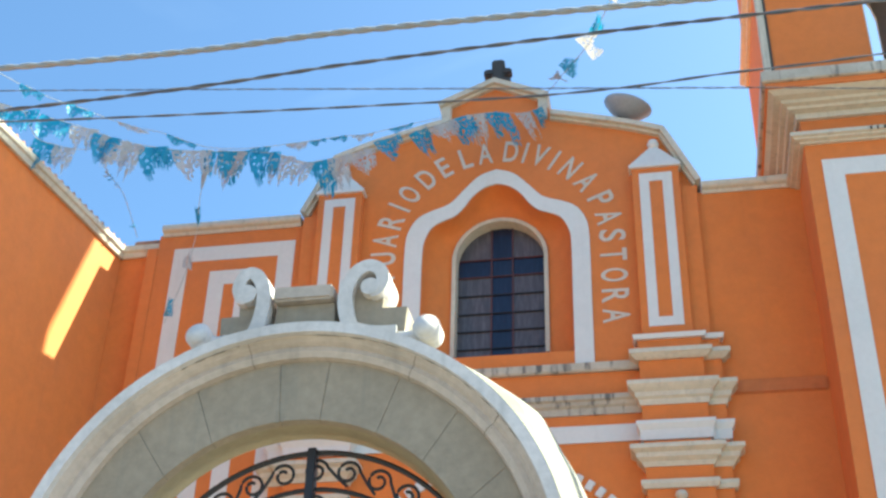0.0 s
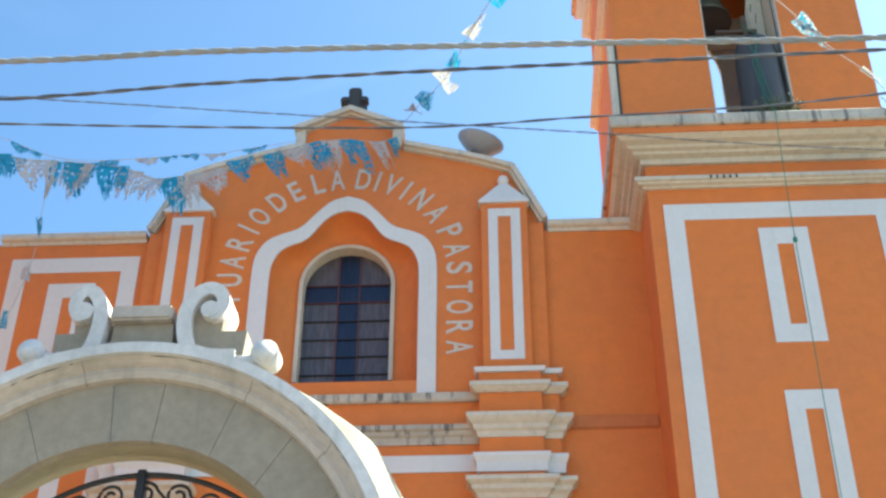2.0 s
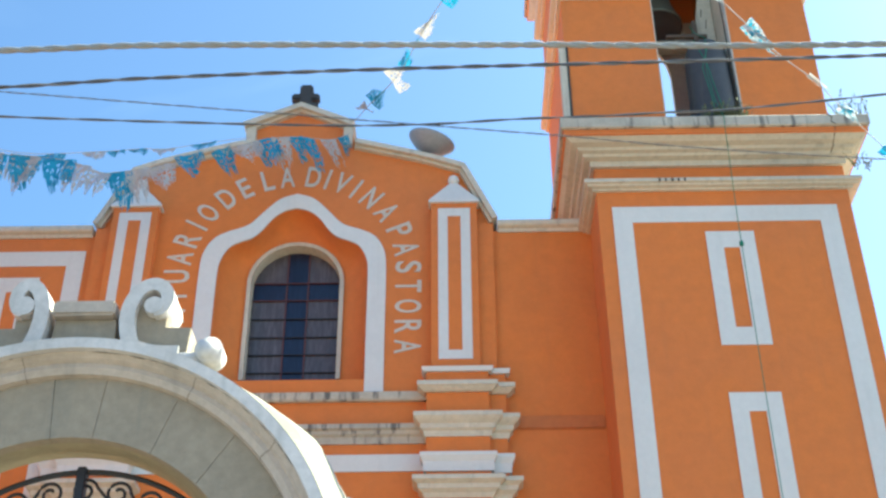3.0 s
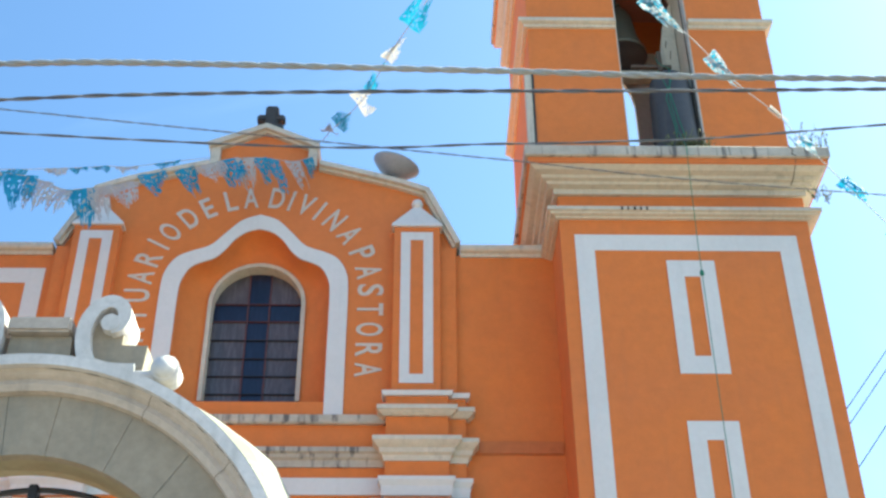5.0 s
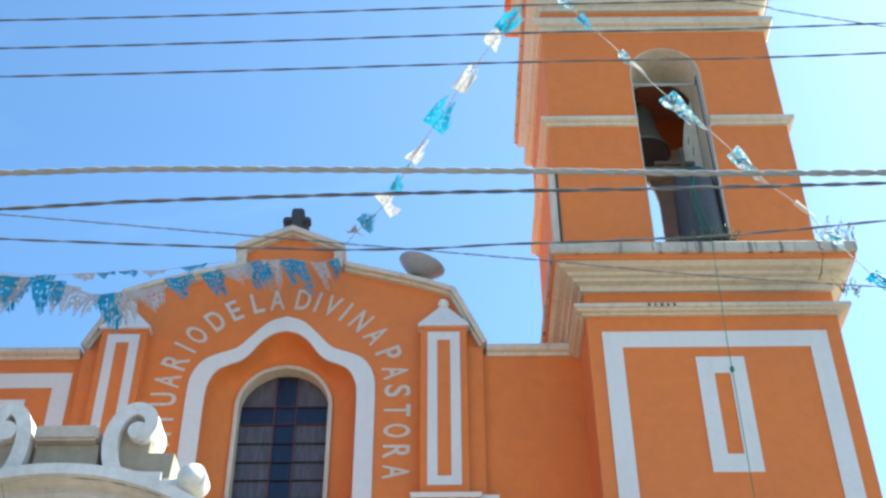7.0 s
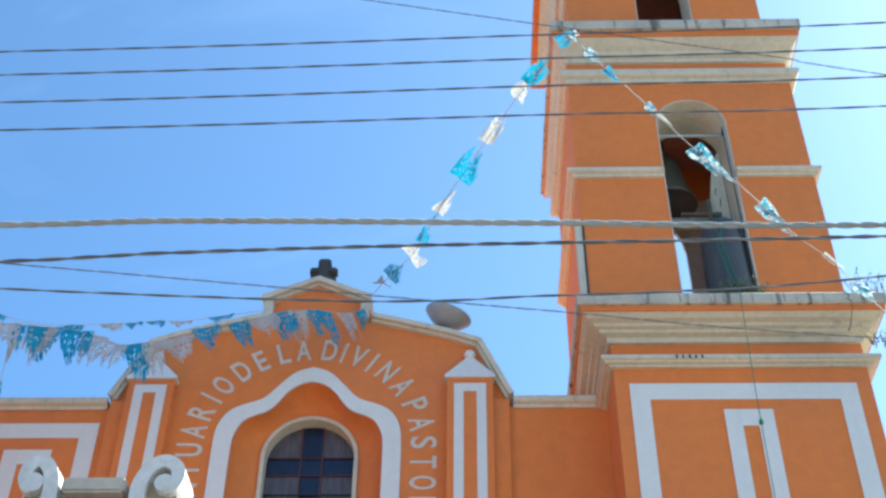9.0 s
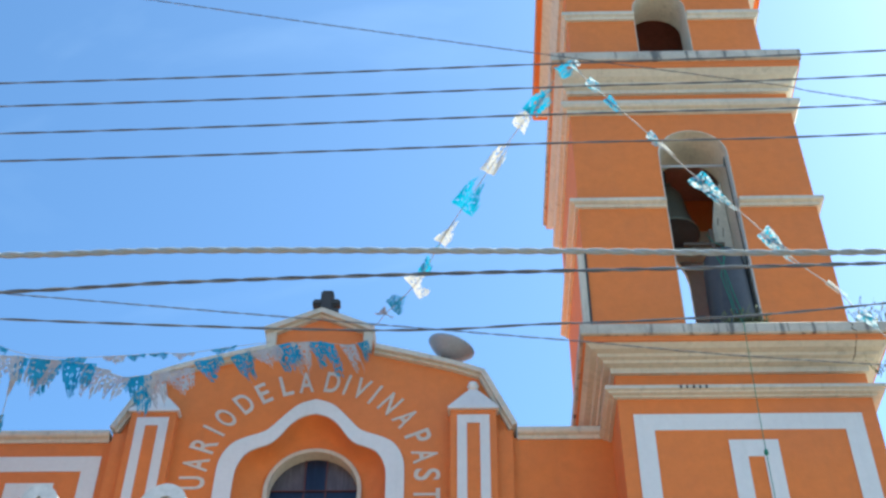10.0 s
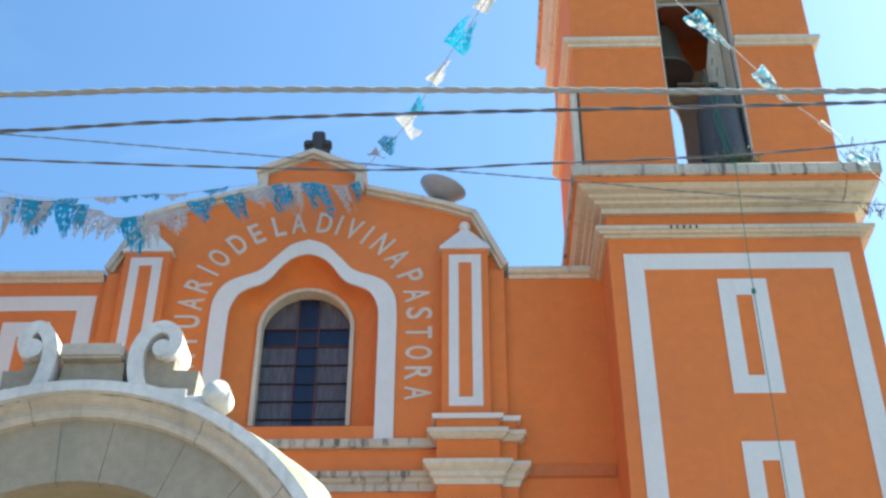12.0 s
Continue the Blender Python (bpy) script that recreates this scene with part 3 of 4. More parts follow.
part("cornice", drawn_in(sweep([(-0.02, 12.17), (0.06, 12.17), (0.07, 12.25), (0.17, 12.26), (0.19, 12.29), (0.26, 12.30), (0.28, 12.335), (0.38, 12.345), (0.46, 12.39), (-0.02, 12.39)], sq, True), 0.88, 0.55), CREAM, tower, "pale coved cornice")
part("cornice_fascia", drawn_in(sweep([(-0.02, 12.39), (0.49, 12.39), (0.49, 12.47), (-0.02, 12.47)], sq, True), 0.88, 0.55), ORANGE, tower)
low_slab = part("cornice_slab", drawn_in(sweep([(-0.02, 12.47), (0.53, 12.47), (0.545, 12.485), (0.545, 12.63), (0.53, 12.65), (-0.02, 12.67)], sq, True), 0.88, 0.55), SLAB, tower, "weathered cornice slab with dark run marks")


def belfry(x0, x1, y0, y1, z0, z1, ox0, ox1, arch_z, thick, open_back=True):
    """Four walls, hollow inside, with an arched opening in front and, where open_back is set, at the back."""
    r = (ox1 - ox0) / 2
    cx = (ox0 + ox1) / 2
    hole = [(ox0, z0 + 0.02)] + arc(cx, arch_z, r, 180, 0, 24) + [(ox1, z0 + 0.02)]
    rect = [(x0, z0), (x0, z1), (x1, z1), (x1, z0)]
    for y in (y0, y1 - thick):
        if y > y0 and not open_back:
            part("belfry_wall", box(x0, x1, y, y + thick, z0, z1), INNER, tower)
            continue
        wall = part("belfry_wall", plate(rect, [hole], y, y + thick), ORANGE, tower)
        part("opening_lining", strip([(p[0], p[1]) for p in hole], [(cx + (p[0] - cx) * 0.975, p[1] - (0.012 if p[1] > arch_z else 0)) for p in hole], y - 0.008, y + thick + 0.008), CREAM, wall, "pale lining of the arched opening")
    for x in (x0, x1 - thick):
        part("belfry_wall", box(x, x + thick, y0 + thick, y1 - thick, z0, z1), ORANGE, tower)
    part("belfry_ceiling", box(x0 + 0.05, x1 - 0.05, y0 + 0.05, y1 - 0.05, z1 - 0.25, z1 - 0.01), INNER, tower)


B0, B1, BT = 1.67, 5.31, T
belfry(B0, B1, BT, Y1, 12.66, 18.2, 3.02, 4.13, 16.6, 0.75)
part("plinth", box(B1 - 0.12, B1 + 0.20, BT - 0.02, BT + 0.9, 12.66, 13.02, 0.012), ORANGE, tower)
ledge = [(-0.02, 15.38), (0.04, 15.39), (0.05, 15.43), (0.08, 15.44), (0.11, 15.46), (0.11, 15.52), (-0.02, 15.54)]
part("ledge", sweep(ledge, [(4.13, BT), (B1, BT), (B1, Y1)]), CREAM, tower, "pale ledge")
part("ledge", drawn_in(sweep(ledge, [(B0, Y1), (B0, BT), (3.02, BT)]), 1.25, 1.0, B0, B1), CREAM, tower, "pale ledge")
sq2 = square(B0, B1, BT, Y1)
part("upper_moulding", sweep([(-0.02, 17.55), (0.05, 17.56), (0.06, 17.63), (0.12, 17.65), (0.15, 17.70), (0.15, 17.77), (-0.02, 17.80)], sq2, True), CREAM, tower, "pale stepped moulding")
part("cornice", drawn_in(sweep([(-0.02, 18.05), (0.05, 18.06), (0.06, 18.13), (0.13, 18.16), (0.15, 18.22), (0.24, 18.27), (0.34, 18.36), (-0.02, 18.36)], sq2, True), 0.66, 0.62, B0, B1), CREAM, tower, "pale coved cornice")
part("cornice_fascia", drawn_in(sweep([(-0.02, 18.36), (0.36, 18.36), (0.36, 18.50), (-0.02, 18.50)], sq2, True), 0.66, 0.62, B0, B1), ORANGE, tower)
part("cornice_slab", drawn_in(sweep([(-0.02, 18.50), (0.42, 18.50), (0.43, 18.54), (0.43, 18.68), (0.42, 18.71), (-0.02, 18.73)], sq2, True), 0.66, 0.62, B0, B1), SLAB, tower, "weathered cornice slab with dark run marks")
U0, U1 = 1.78, 5.10
belfry(U0, U1, BT + 0.02, Y1, 18.72, 21.9, 2.97, 3.92, 20.5, 0.6, False)
ledge3 = [(-0.02, 20.14), (0.04, 20.15), (0.06, 20.20), (0.10, 20.23), (0.10, 20.31), (-0.02, 20.33)]
part("ledge", sweep(ledge3, [(3.92, BT + 0.02), (U1, BT + 0.02), (U1, Y1)]), CREAM, tower, "pale ledge")
part("ledge", sweep(ledge3, [(U0, Y1), (U0, BT + 0.02), (2.97, BT + 0.02)]), CREAM, tower, "pale ledge")
sq3 = square(U0, U1, BT + 0.02, Y1)
part("cornice", sweep([(-0.02, 21.2), (0.08, 21.2), (0.2, 21.45), (0.36, 21.6), (-0.02, 21.6)], sq3, True), CREAM, tower, "pale coved cornice")
part("cornice_slab", sweep([(-0.02, 21.6), (0.46, 21.6), (0.48, 21.82), (-0.02, 21.86)], sq3, True), ORANGE, tower)
part("roof", box(U0 - 0.3, U1 + 0.3, BT - 0.28, Y1 + 0.3, 21.86, 22.0), CREAM, tower)
part("corner_pipe", box(B0 - 0.085, B0 + 0.012, BT - 0.04, BT + 0.08, 12.67, 14.5, 0.012), CREAM, tower, "pale weathered pipe at the belfry corner")
part("corner_pipe", box(B0 + 0.013, B0 + 0.05, BT - 0.02, BT + 0.02, 12.67, 14.5), CRACK, tower)
part("jamb_pipe", tube([(4.105, BT - 0.015, 12.66), (4.10, BT - 0.015, 14.6), (4.085, BT - 0.015, 16.52)], 0.014, 8), PIPE, tower, "grey pipe beside the opening")
part("jamb_pipe", tube([(4.075, BT + 0.01, 12.66), (4.07, BT + 0.01, 14.6), (4.055, BT + 0.01, 16.52), (4.03, BT + 0.01, 16.32)], 0.010, 6), CRACK, tower, "dark wire beside the pipe")
crack = [(5.10, 12.66), (5.15, 12.58), (5.12, 12.52), (5.18, 12.47)]
part("crack", tube([(x, T - 0.547, z) for x, z in crack], 0.007, 4), CRACK, low_slab, "dark crack in the cornice slab")
part("crack", tube([(5.18, T - 0.492, 12.47), (5.17, T - 0.492, 12.39)], 0.006, 4), CRACK, low_slab)
part("crack", tube([(5.17, T - 0.46, 12.385), (5.18, T - 0.27, 12.30), (5.16, T - 0.18, 12.26)], 0.006, 4), CRACK, low_slab)

part("back_pier", plate([(3.72, 12.67), (3.71, 15.90), (3.66, 16.17), (3.57, 16.37), (3.42, 16.51), (3.20, 16.59), (2.96, 16.61), (2.96, 17.10), (4.34, 17.10), (4.34, 12.67)], [], Y1 - 0.84, Y1 - 0.755), PLASTER, tower, "pale flared pier in the rear opening")
part("pier_bracket", box(3.30, 3.62, Y1 - 0.90, Y1 - 0.845, 16.72, 16.80, 0.01), DARKWOOD, tower, "dark bracket on the rear pier")

part("inner_jamb", plate([(3.72, 12.67), (3.75, 14.59), (3.79, 15.21), (3.86, 15.7), (3.92, 16.1), (4.01, 16.45), (4.09, 16.62), (4.10, 16.62), (4.10, 12.67)], [], BT + 0.645, BT + 0.748), CREAM, tower, "pale flaring inner jamb")
for x, z, dx, dz in ((3.92, 15.62, 0.02, 0.16), (3.97, 15.38, 0.025, 0.18), (4.02, 16.45, 0.015, 0.2)):
    part("scratch", tube([(x, BT + 0.643, z), (x + dx, BT + 0.643, z + dz)], 0.009, 4), CRACK, tower, "dark scrape on the jamb")

part("tie_rod", box(3.03, 4.12, BT + 0.19, BT + 0.22, 16.50, 16.55, 0.006), PIPE, tower, "pale rod across the arched opening")

# bells and belfry clutter
def bell(name, cx, cy, z, r, h, mat, label):
    b = thing(name, label, "bell")
    prof = [(r * 0.88, z), (r * 1.0, z + 0.015 * h), (r * 0.98, z + 0.06 * h), (r * 0.84, z + 0.18 * h), (r * 0.70, z + 0.38 * h), (r * 0.62, z + 0.62 * h), (r * 0.56, z + 0.80 * h), (r * 0.42, z + 0.92 * h), (r * 0.16, z + h), (r * 0.10, z + h)]
    bm = bmesh.new()
    lathe([(r * 0.95, z + 0.01 * h)] + prof[1:], cx, cy, 28, bm)
    bmesh.ops.delete(bm, geom=[f for f in bm.faces if len(f.verts) == 28 and f.calc_center_median().z < z + 0.1], context="FACES")
    body = part("body", bm, mat, b, smooth=True)
    part("mouth", lathe([(0.02, z + 0.16 * h), (r * 0.5, z + 0.13 * h), (r * 0.92, z + 0.012 * h), (r * 0.97, z + 0.008 * h), (r * 0.97, z + 0.014 * h)], cx, cy, 28), DARKHOLLOW, body, "dark inside of the bell", smooth=True)
    part("crown", tube([(cx - r * 0.2, cy, z + h), (cx - r * 0.15, cy, z + h * 1.13), (cx + r * 0.15, cy, z + h * 1.13), (cx + r * 0.2, cy, z + h)], r * 0.07, 8), mat, b)
    part("clapper", tube([(cx, cy, z + h * 0.8), (cx, cy, z + 0.02)], lambda f: 0.02 + 0.05 * (f > 0.9), 8), IRON, b)
    return b


bell("church_bell", 3.36, 15.35, 16.13, 0.45, 1.12, BRONZE, "greenish bronze bell hanging in the belfry")
beam = thing("bell_beam", "grey weathered timber beam across the belfry", "beam")
part("timber", box(2.4, 4.6, 14.68, 14.86, 15.12, 15.28, 0.015), WOOD, beam)
hanger = thing("bell_hanger", "dark iron rod carrying the bronze bell", "beam")
part("rod", tube([(3.36, 15.35, 17.25), (3.36, 15.35, 17.97)], 0.03, 8), IRON, hanger)
drum = thing("low_drum", "dark slate-coloured drum standing inside the belfry opening", "drum")
part("body", lathe([(0.33, 12.67), (0.345, 12.69), (0.335, 13.4), (0.315, 14.2), (0.29, 14.45), (0.23, 14.55), (0.15, 14.59), (0.05, 14.60)], 3.775, 14.12, 28), DARKBELL, drum, smooth=True)
part("lid", lathe([(0.12, 14.585), (0.12, 14.62), (0.05, 14.63)], 3.755, 14.12, 18), DARKBELL, drum)
tcross = thing("timber_cross", "dark wooden cross behind the opening", "cross")
part("crossbar", box(3.32, 3.945, 14.45, 14.51, 15.12, 15.17), DARKWOOD, tcross)
part("post", box(3.735, 3.805, 14.44, 14.52, 14.4, 15.46, 0.008), DARKWOOD, tcross)

# ropes from the belfry
rope = thing("bell_rope", "thin green rope hanging down the tower front", "rope")
part("strand", tube([(3.72, T - 0.14, 14.45), (3.66, T - 0.17, 13.8), (3.70, T - 0.22, 13.2), (3.68, T - 0.58, 12.6), (3.665, T - 0.5, 11.0), (3.67, T - 0.45, 9.0), (3.68, T - 0.4, 1.2)], 0.0055, 5), GREENROPE, rope)
part("strand", tube([(3.55, T - 0.14, 14.4), (3.68, T - 0.16, 13.95), (3.74, T - 0.2, 13.4), (3.86, T - 0.22, 12.7)], 0.0075, 5), GREENROPE, rope)
part("strand", tube([(3.74, T - 0.14, 14.3), (3.61, T - 0.16, 13.85), (3.67, T - 0.2, 13.3), (3.69, T - 0.22, 12.7)], 0.0075, 5), GREENROPE, rope)
part("strand", tube([(3.72, T - 0.14, 14.45), (3.66, T + 0.1, 14.75), (3.63, T + 0.35, 15.15)], 0.0065, 5), GREENROPE, rope)
part("knot", lathe([(0.01, 10.54), (0.028, 10.56), (0.03, 10.59), (0.02, 10.62)], 3.665, T - 0.49, 8), GREENROPE, rope)


def weeds(cx, cy, z, n, h, spread, name, label):
    bm = bmesh.new()
    for _ in range(n):
        a, b = random.uniform(0, 6.28), random.uniform(0.3, 1)
        x, y = cx + random.uniform(-spread, spread), cy + random.uniform(-0.1, 0.1)
        tip = Vector((x + math.cos(a) * h * 0.5 * b, y + math.sin(a) * h * 0.3, z + h * b))
        tube([(x, y, z), ((x + tip.x) / 2, y, z + h * b * 0.6), tuple(tip)], lambda f: 0.008 * (1.1 - f), 4, bm)
        for _k in range(5):
            f = random.uniform(0.4, 1)
            c = Vector((x, y, z)).lerp(tip, f)
            d = Vector((random.uniform(-1, 1), random.uniform(-1, 1), random.uniform(-0.3, 1))).normalized() * 0.05
            e = d.orthogonal().normalized() * 0.016
            v = [bm.verts.new(c), bm.verts.new(c + d * 0.5 + e), bm.verts.new(c + d), bm.verts.new(c + d * 0.5 - e)]
            bm.faces.new(v)
    tagged(part(name, bm, LEAF), label, "plant", kind="stuff")


weeds(5.45, T - 0.42, 12.66, 26, 0.45, 0.22, "weeds", "dry weeds growing on the tower cornice")
weeds(3.80, T - 0.3, 12.66, 160, 0.34, 0.26, "weeds", "green weeds at the foot of the belfry opening")
weeds(5.5, T - 0.3, 11.9, 12, 0.3, 0.12, "weeds", "dry weeds growing under the tower cornice")

# the tower and all in it were drawn on a front plane at T; they stand on one farther back, 1.108 times as large
GROW = Matrix.Translation((0, 0, 1.66)) @ Matrix.Scale(1.108, 4) @ Matrix.Translation((0, 0, -1.66))
for top in [o for o in scene.objects if o.parent is None and o.name.split(".")[0] in ("bell_tower", "church_bell", "low_drum", "bell_beam", "bell_hanger", "timber_cross", "bell_rope", "weeds")]:
    for o in (top, *top.children_recursive):
        if o.type == "MESH":
            o.data.transform(GROW)

# ---- gate ----
gate = thing("gate_arch", "grey painted arched gateway with white mouldings and scrolls", "gateway")
GX, GZ, IN_Z = -1.792, 3.331, 3.259
R_IN, R_MID, R_MO, R_OUT = 0.914, 1.152, 1.255, 1.314


def legs(points, x0, x1):
    return [(x0, 0)] + points + [(x1, 0)]


def ring(r0, r1, y0, y1):
    return strip(legs(arc(GX, GZ, r1, 180, 0, 64), GX - r1, GX + r1), legs(arc(GX, GZ, r0, 180, 0, 64), GX - r0, GX + r0), y0, y1)


edges = [180, 156, 134, 117, 95.5, 83, 64.6, 47.4, 29, 10, 0]
for a0, a1 in zip(edges, edges[1:]):
    part("voussoir", strip(arc(GX, GZ, R_MID + 0.02, a0 - 0.07, a1 + 0.07, 8), arc(GX, IN_Z, R_IN, a0 - 0.09, a1 + 0.09, 8), G, G + 0.06), STONE, gate)
part("arch_core", strip(legs(arc(GX, GZ, R_MO, 180, 0, 64), GX - R_MO, GX + R_MO), legs(arc(GX, IN_Z, R_IN + 0.004, 180, 0, 64), GX - R_IN - 0.004, GX + R_IN + 0.004), G + 0.008, G + 0.06), JOINT, gate)
for sx in (-1, 1):
    a, b = sorted((GX + sx * R_IN, GX + sx * (R_MID + 0.02)))
    part("pier", box(a, b, G, G + 0.22, 0, IN_Z - 0.03), STONE, gate)
mould = [(R_MID, 0.0), (R_MID + 0.005, -0.035), (R_MID + 0.035, -0.05), (R_MID + 0.06, -0.045), (R_MID + 0.075, -0.07), (R_MO - 0.01, -0.085), (R_MO, -0.09)]
bm = bmesh.new()
rows = []
for r, dy in [(R_MID, 0.1)] + mould + [(R_MO, 0.1)]:
    rows.append([bm.verts.new((x, G + dy, z)) for x, z in legs(arc(GX, GZ, r, 180, 0, 72), GX - r, GX + r)])
for a, b in zip(rows, rows[1:]):
    for i in range(len(a) - 1):
        bm.faces.new((a[i], a[i + 1], b[i + 1], b[i]))
moulding = part("moulding", bm, GATECREAM, gate, "cream arch moulding with cracks", smooth=False)
part("hood", ring(R_MO - 0.004, R_OUT - 0.008, G - 0.13, G + 0.1), GATEWHITE, gate, "white outer rim of the arch")
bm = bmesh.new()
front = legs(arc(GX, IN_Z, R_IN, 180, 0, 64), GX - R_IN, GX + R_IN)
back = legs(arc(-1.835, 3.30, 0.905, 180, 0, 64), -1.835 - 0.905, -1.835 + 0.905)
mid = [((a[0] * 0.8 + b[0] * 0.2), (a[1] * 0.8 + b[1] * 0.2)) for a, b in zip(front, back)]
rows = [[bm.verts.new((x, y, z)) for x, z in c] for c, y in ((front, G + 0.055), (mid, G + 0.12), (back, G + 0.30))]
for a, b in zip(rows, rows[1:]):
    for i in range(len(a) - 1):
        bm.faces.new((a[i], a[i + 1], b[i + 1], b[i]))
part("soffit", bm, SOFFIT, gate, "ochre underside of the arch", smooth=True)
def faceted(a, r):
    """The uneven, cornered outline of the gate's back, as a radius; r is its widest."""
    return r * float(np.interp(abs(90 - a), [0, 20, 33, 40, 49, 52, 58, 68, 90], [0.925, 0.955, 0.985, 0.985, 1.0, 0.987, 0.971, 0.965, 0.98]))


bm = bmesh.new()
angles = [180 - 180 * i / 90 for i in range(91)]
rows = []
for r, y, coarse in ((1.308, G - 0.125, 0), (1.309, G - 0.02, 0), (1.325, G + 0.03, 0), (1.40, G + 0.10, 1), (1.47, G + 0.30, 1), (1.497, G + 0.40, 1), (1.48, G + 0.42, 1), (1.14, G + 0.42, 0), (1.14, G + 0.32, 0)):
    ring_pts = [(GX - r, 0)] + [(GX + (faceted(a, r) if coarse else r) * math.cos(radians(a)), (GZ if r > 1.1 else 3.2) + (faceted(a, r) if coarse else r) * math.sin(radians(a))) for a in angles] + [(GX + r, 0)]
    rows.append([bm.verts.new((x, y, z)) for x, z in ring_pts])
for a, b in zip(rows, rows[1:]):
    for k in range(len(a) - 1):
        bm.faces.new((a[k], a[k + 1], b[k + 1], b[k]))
part("rear_arch", bm, DIMMEDBACK, gate, "pale sloping back of the arch")
for a in (102, 62, 38):
    pts = [(GX + r * math.cos(radians(a)), G + dy - 0.001, GZ + r * math.sin(radians(a))) for r, dy in mould]
    part("crack", tube(pts, 0.0016, 4), CRACK, moulding)
rim_rnd = random.Random(8)
for a0, a1 in ((88, 66), (60, 46), (44, 31), (118, 104)):
    # dark dirt gathered in the crease between moulding and rim
    n = 14
    pts = [(GX + (R_MO - 0.003 + rim_rnd.uniform(-0.003, 0.002)) * math.cos(radians(a0 + (a1 - a0) * k / n)), G - 0.089, GZ + (R_MO - 0.003 + rim_rnd.uniform(-0.003, 0.002)) * math.sin(radians(a0 + (a1 - a0) * k / n))) for k in range(n + 1)]
    part("crack", tube(pts, lambda f: 0.0012 + 0.002 * abs(math.sin(9 * f + a0)), 4), CRACK, moulding)


def spiral(cx, cz, r0, r1, a0, turns, n=44):
    out = []
    for i in range(n + 1):
        f = i / n
        a = radians(a0) + turns * 2 * math.pi * f
        r = r0 + (r1 - r0) * f ** 0.85
        out.append((cx + r * math.cos(a), cz + r * math.sin(a)))
    return out


def ribbon(points, width, y0, y1):
    pts = [Vector(p) for p in points]
    outer, inner = [], []
    for i, p in enumerate(pts):
        d = (pts[min(i + 1, len(pts) - 1)] - pts[max(i - 1, 0)]).normalized()
        w = width(i / (len(pts) - 1)) / 2
        outer.append((p.x - d.y * w, p.y + d.x * w))
        inner.append((p.x + d.y * w, p.y - d.x * w))
    return strip(outer, inner, y0, y1)


def rounded_front(bm, y, width):
    """Rounds off the front edge of a plate whose face lies at y."""
    rim = [e for e in bm.edges if len(e.link_faces) == 2 and all(abs(v.co.y - y) < 1e-5 for v in e.verts) and any(abs(f.calc_center_median().y - y) > 1e-3 for f in e.link_faces)]
    bmesh.ops.bevel(bm, geom=rim, offset=width, segments=3, affect="EDGES")
    return bm


CREST = G - 0.02
def mirror_left(points):
    """The left-hand scroll is narrower than the right-hand one."""
    return [(-1.81 - 0.185 - (x + 1.81 - 0.185) * 0.75, z + 0.005) for x, z in points]


for sx in (-1, 1):
    hand = (lambda p: p) if sx > 0 else mirror_left
    body = smooth_line(hand([(-1.525, 4.65), (-1.572, 4.74), (-1.592, 4.84), (-1.585, 4.93), (-1.545, 5.01), (-1.48, 5.044), (-1.422, 5.015), (-1.405, 4.955), (-1.43, 4.90), (-1.465, 4.89)]), 6)
    scroll = part("scroll", ribbon(body, lambda f: 0.078 - 0.016 * f, CREST - 0.02, CREST + 0.20), GATEWHITE, gate, "white volute scroll")
    part("scroll_web", plate(hand([(-1.60, 4.62), (-1.60, 4.90), (-1.52, 4.99), (-1.43, 4.96), (-1.405, 4.88), (-1.41, 4.818), (-1.282, 4.816), (-1.30, 4.55), (-1.5, 4.60)]), [], CREST + 0.03, CREST + 0.19), STONE, gate)
    (ex, ez), = hand([(-1.468, 4.918)])
    part("volute_eye", plate(arc(ex, ez, 0.047 if sx > 0 else 0.052, 0, 352.5, 47), [], CREST - 0.024, CREST + 0.19), GATEWHITE, scroll)
    tail = smooth_line(hand([(-1.555, 4.68), (-1.48, 4.655), (-1.40, 4.645), (-1.325, 4.645)]), 5)
    part("scroll_tail", ribbon(tail, lambda f: 0.11, CREST + 0.0, CREST + 0.12), GATEWHITE, gate)
    bx, bz, br = (-1.174, 4.616, 0.069) if sx > 0 else (-2.345, 4.655, 0.066)
    curl = part("end_curl", rounded_front(plate(arc(bx, bz, br, 0, 345, 23), [], CREST - 0.03, CREST + (0.10 if sx > 0 else 0.14)), CREST - 0.03, 0.015), GATEWHITE, gate, "small white end curl", smooth=True)
    part("stalk", tube([(bx - sx * 0.15, CREST + 0.05, bz - 0.03), (bx - sx * 0.08, CREST + 0.05, bz - 0.03), (bx, CREST + 0.05, bz - 0.01)], 0.045, 10), GATEWHITE, curl)
part("crest_block", plate([(-1.97, 4.6), (-1.955, 4.86), (-1.655, 4.86), (-1.64, 4.6)], [], CREST + 0.02, CREST + 0.22), STONE, gate)
part("crest_cap", box(-1.965, -1.655, CREST - 0.035, CREST + 0.2, 4.862, 4.945, 0.012), GATECREAM, gate, "cream cap of the crest block")

for o in gate.children_recursive:
    if o.name.split(".")[0] in ("scroll", "scroll_web", "scroll_tail", "volute_eye", "crest_block", "crest_cap"):
        o.data.transform(Matrix.Translation((0, 0, -0.052)))

# wrought-iron overthrow
iron = thing("iron_gate", "black wrought-iron gate head with scrolls", "iron gate")
YI = G + 0.24
IX, IZ, IR = -1.75, 3.234, 0.868


def bar(points, r=0.011):
    return tube([(x, YI, z) for x, z in points], r, 6)


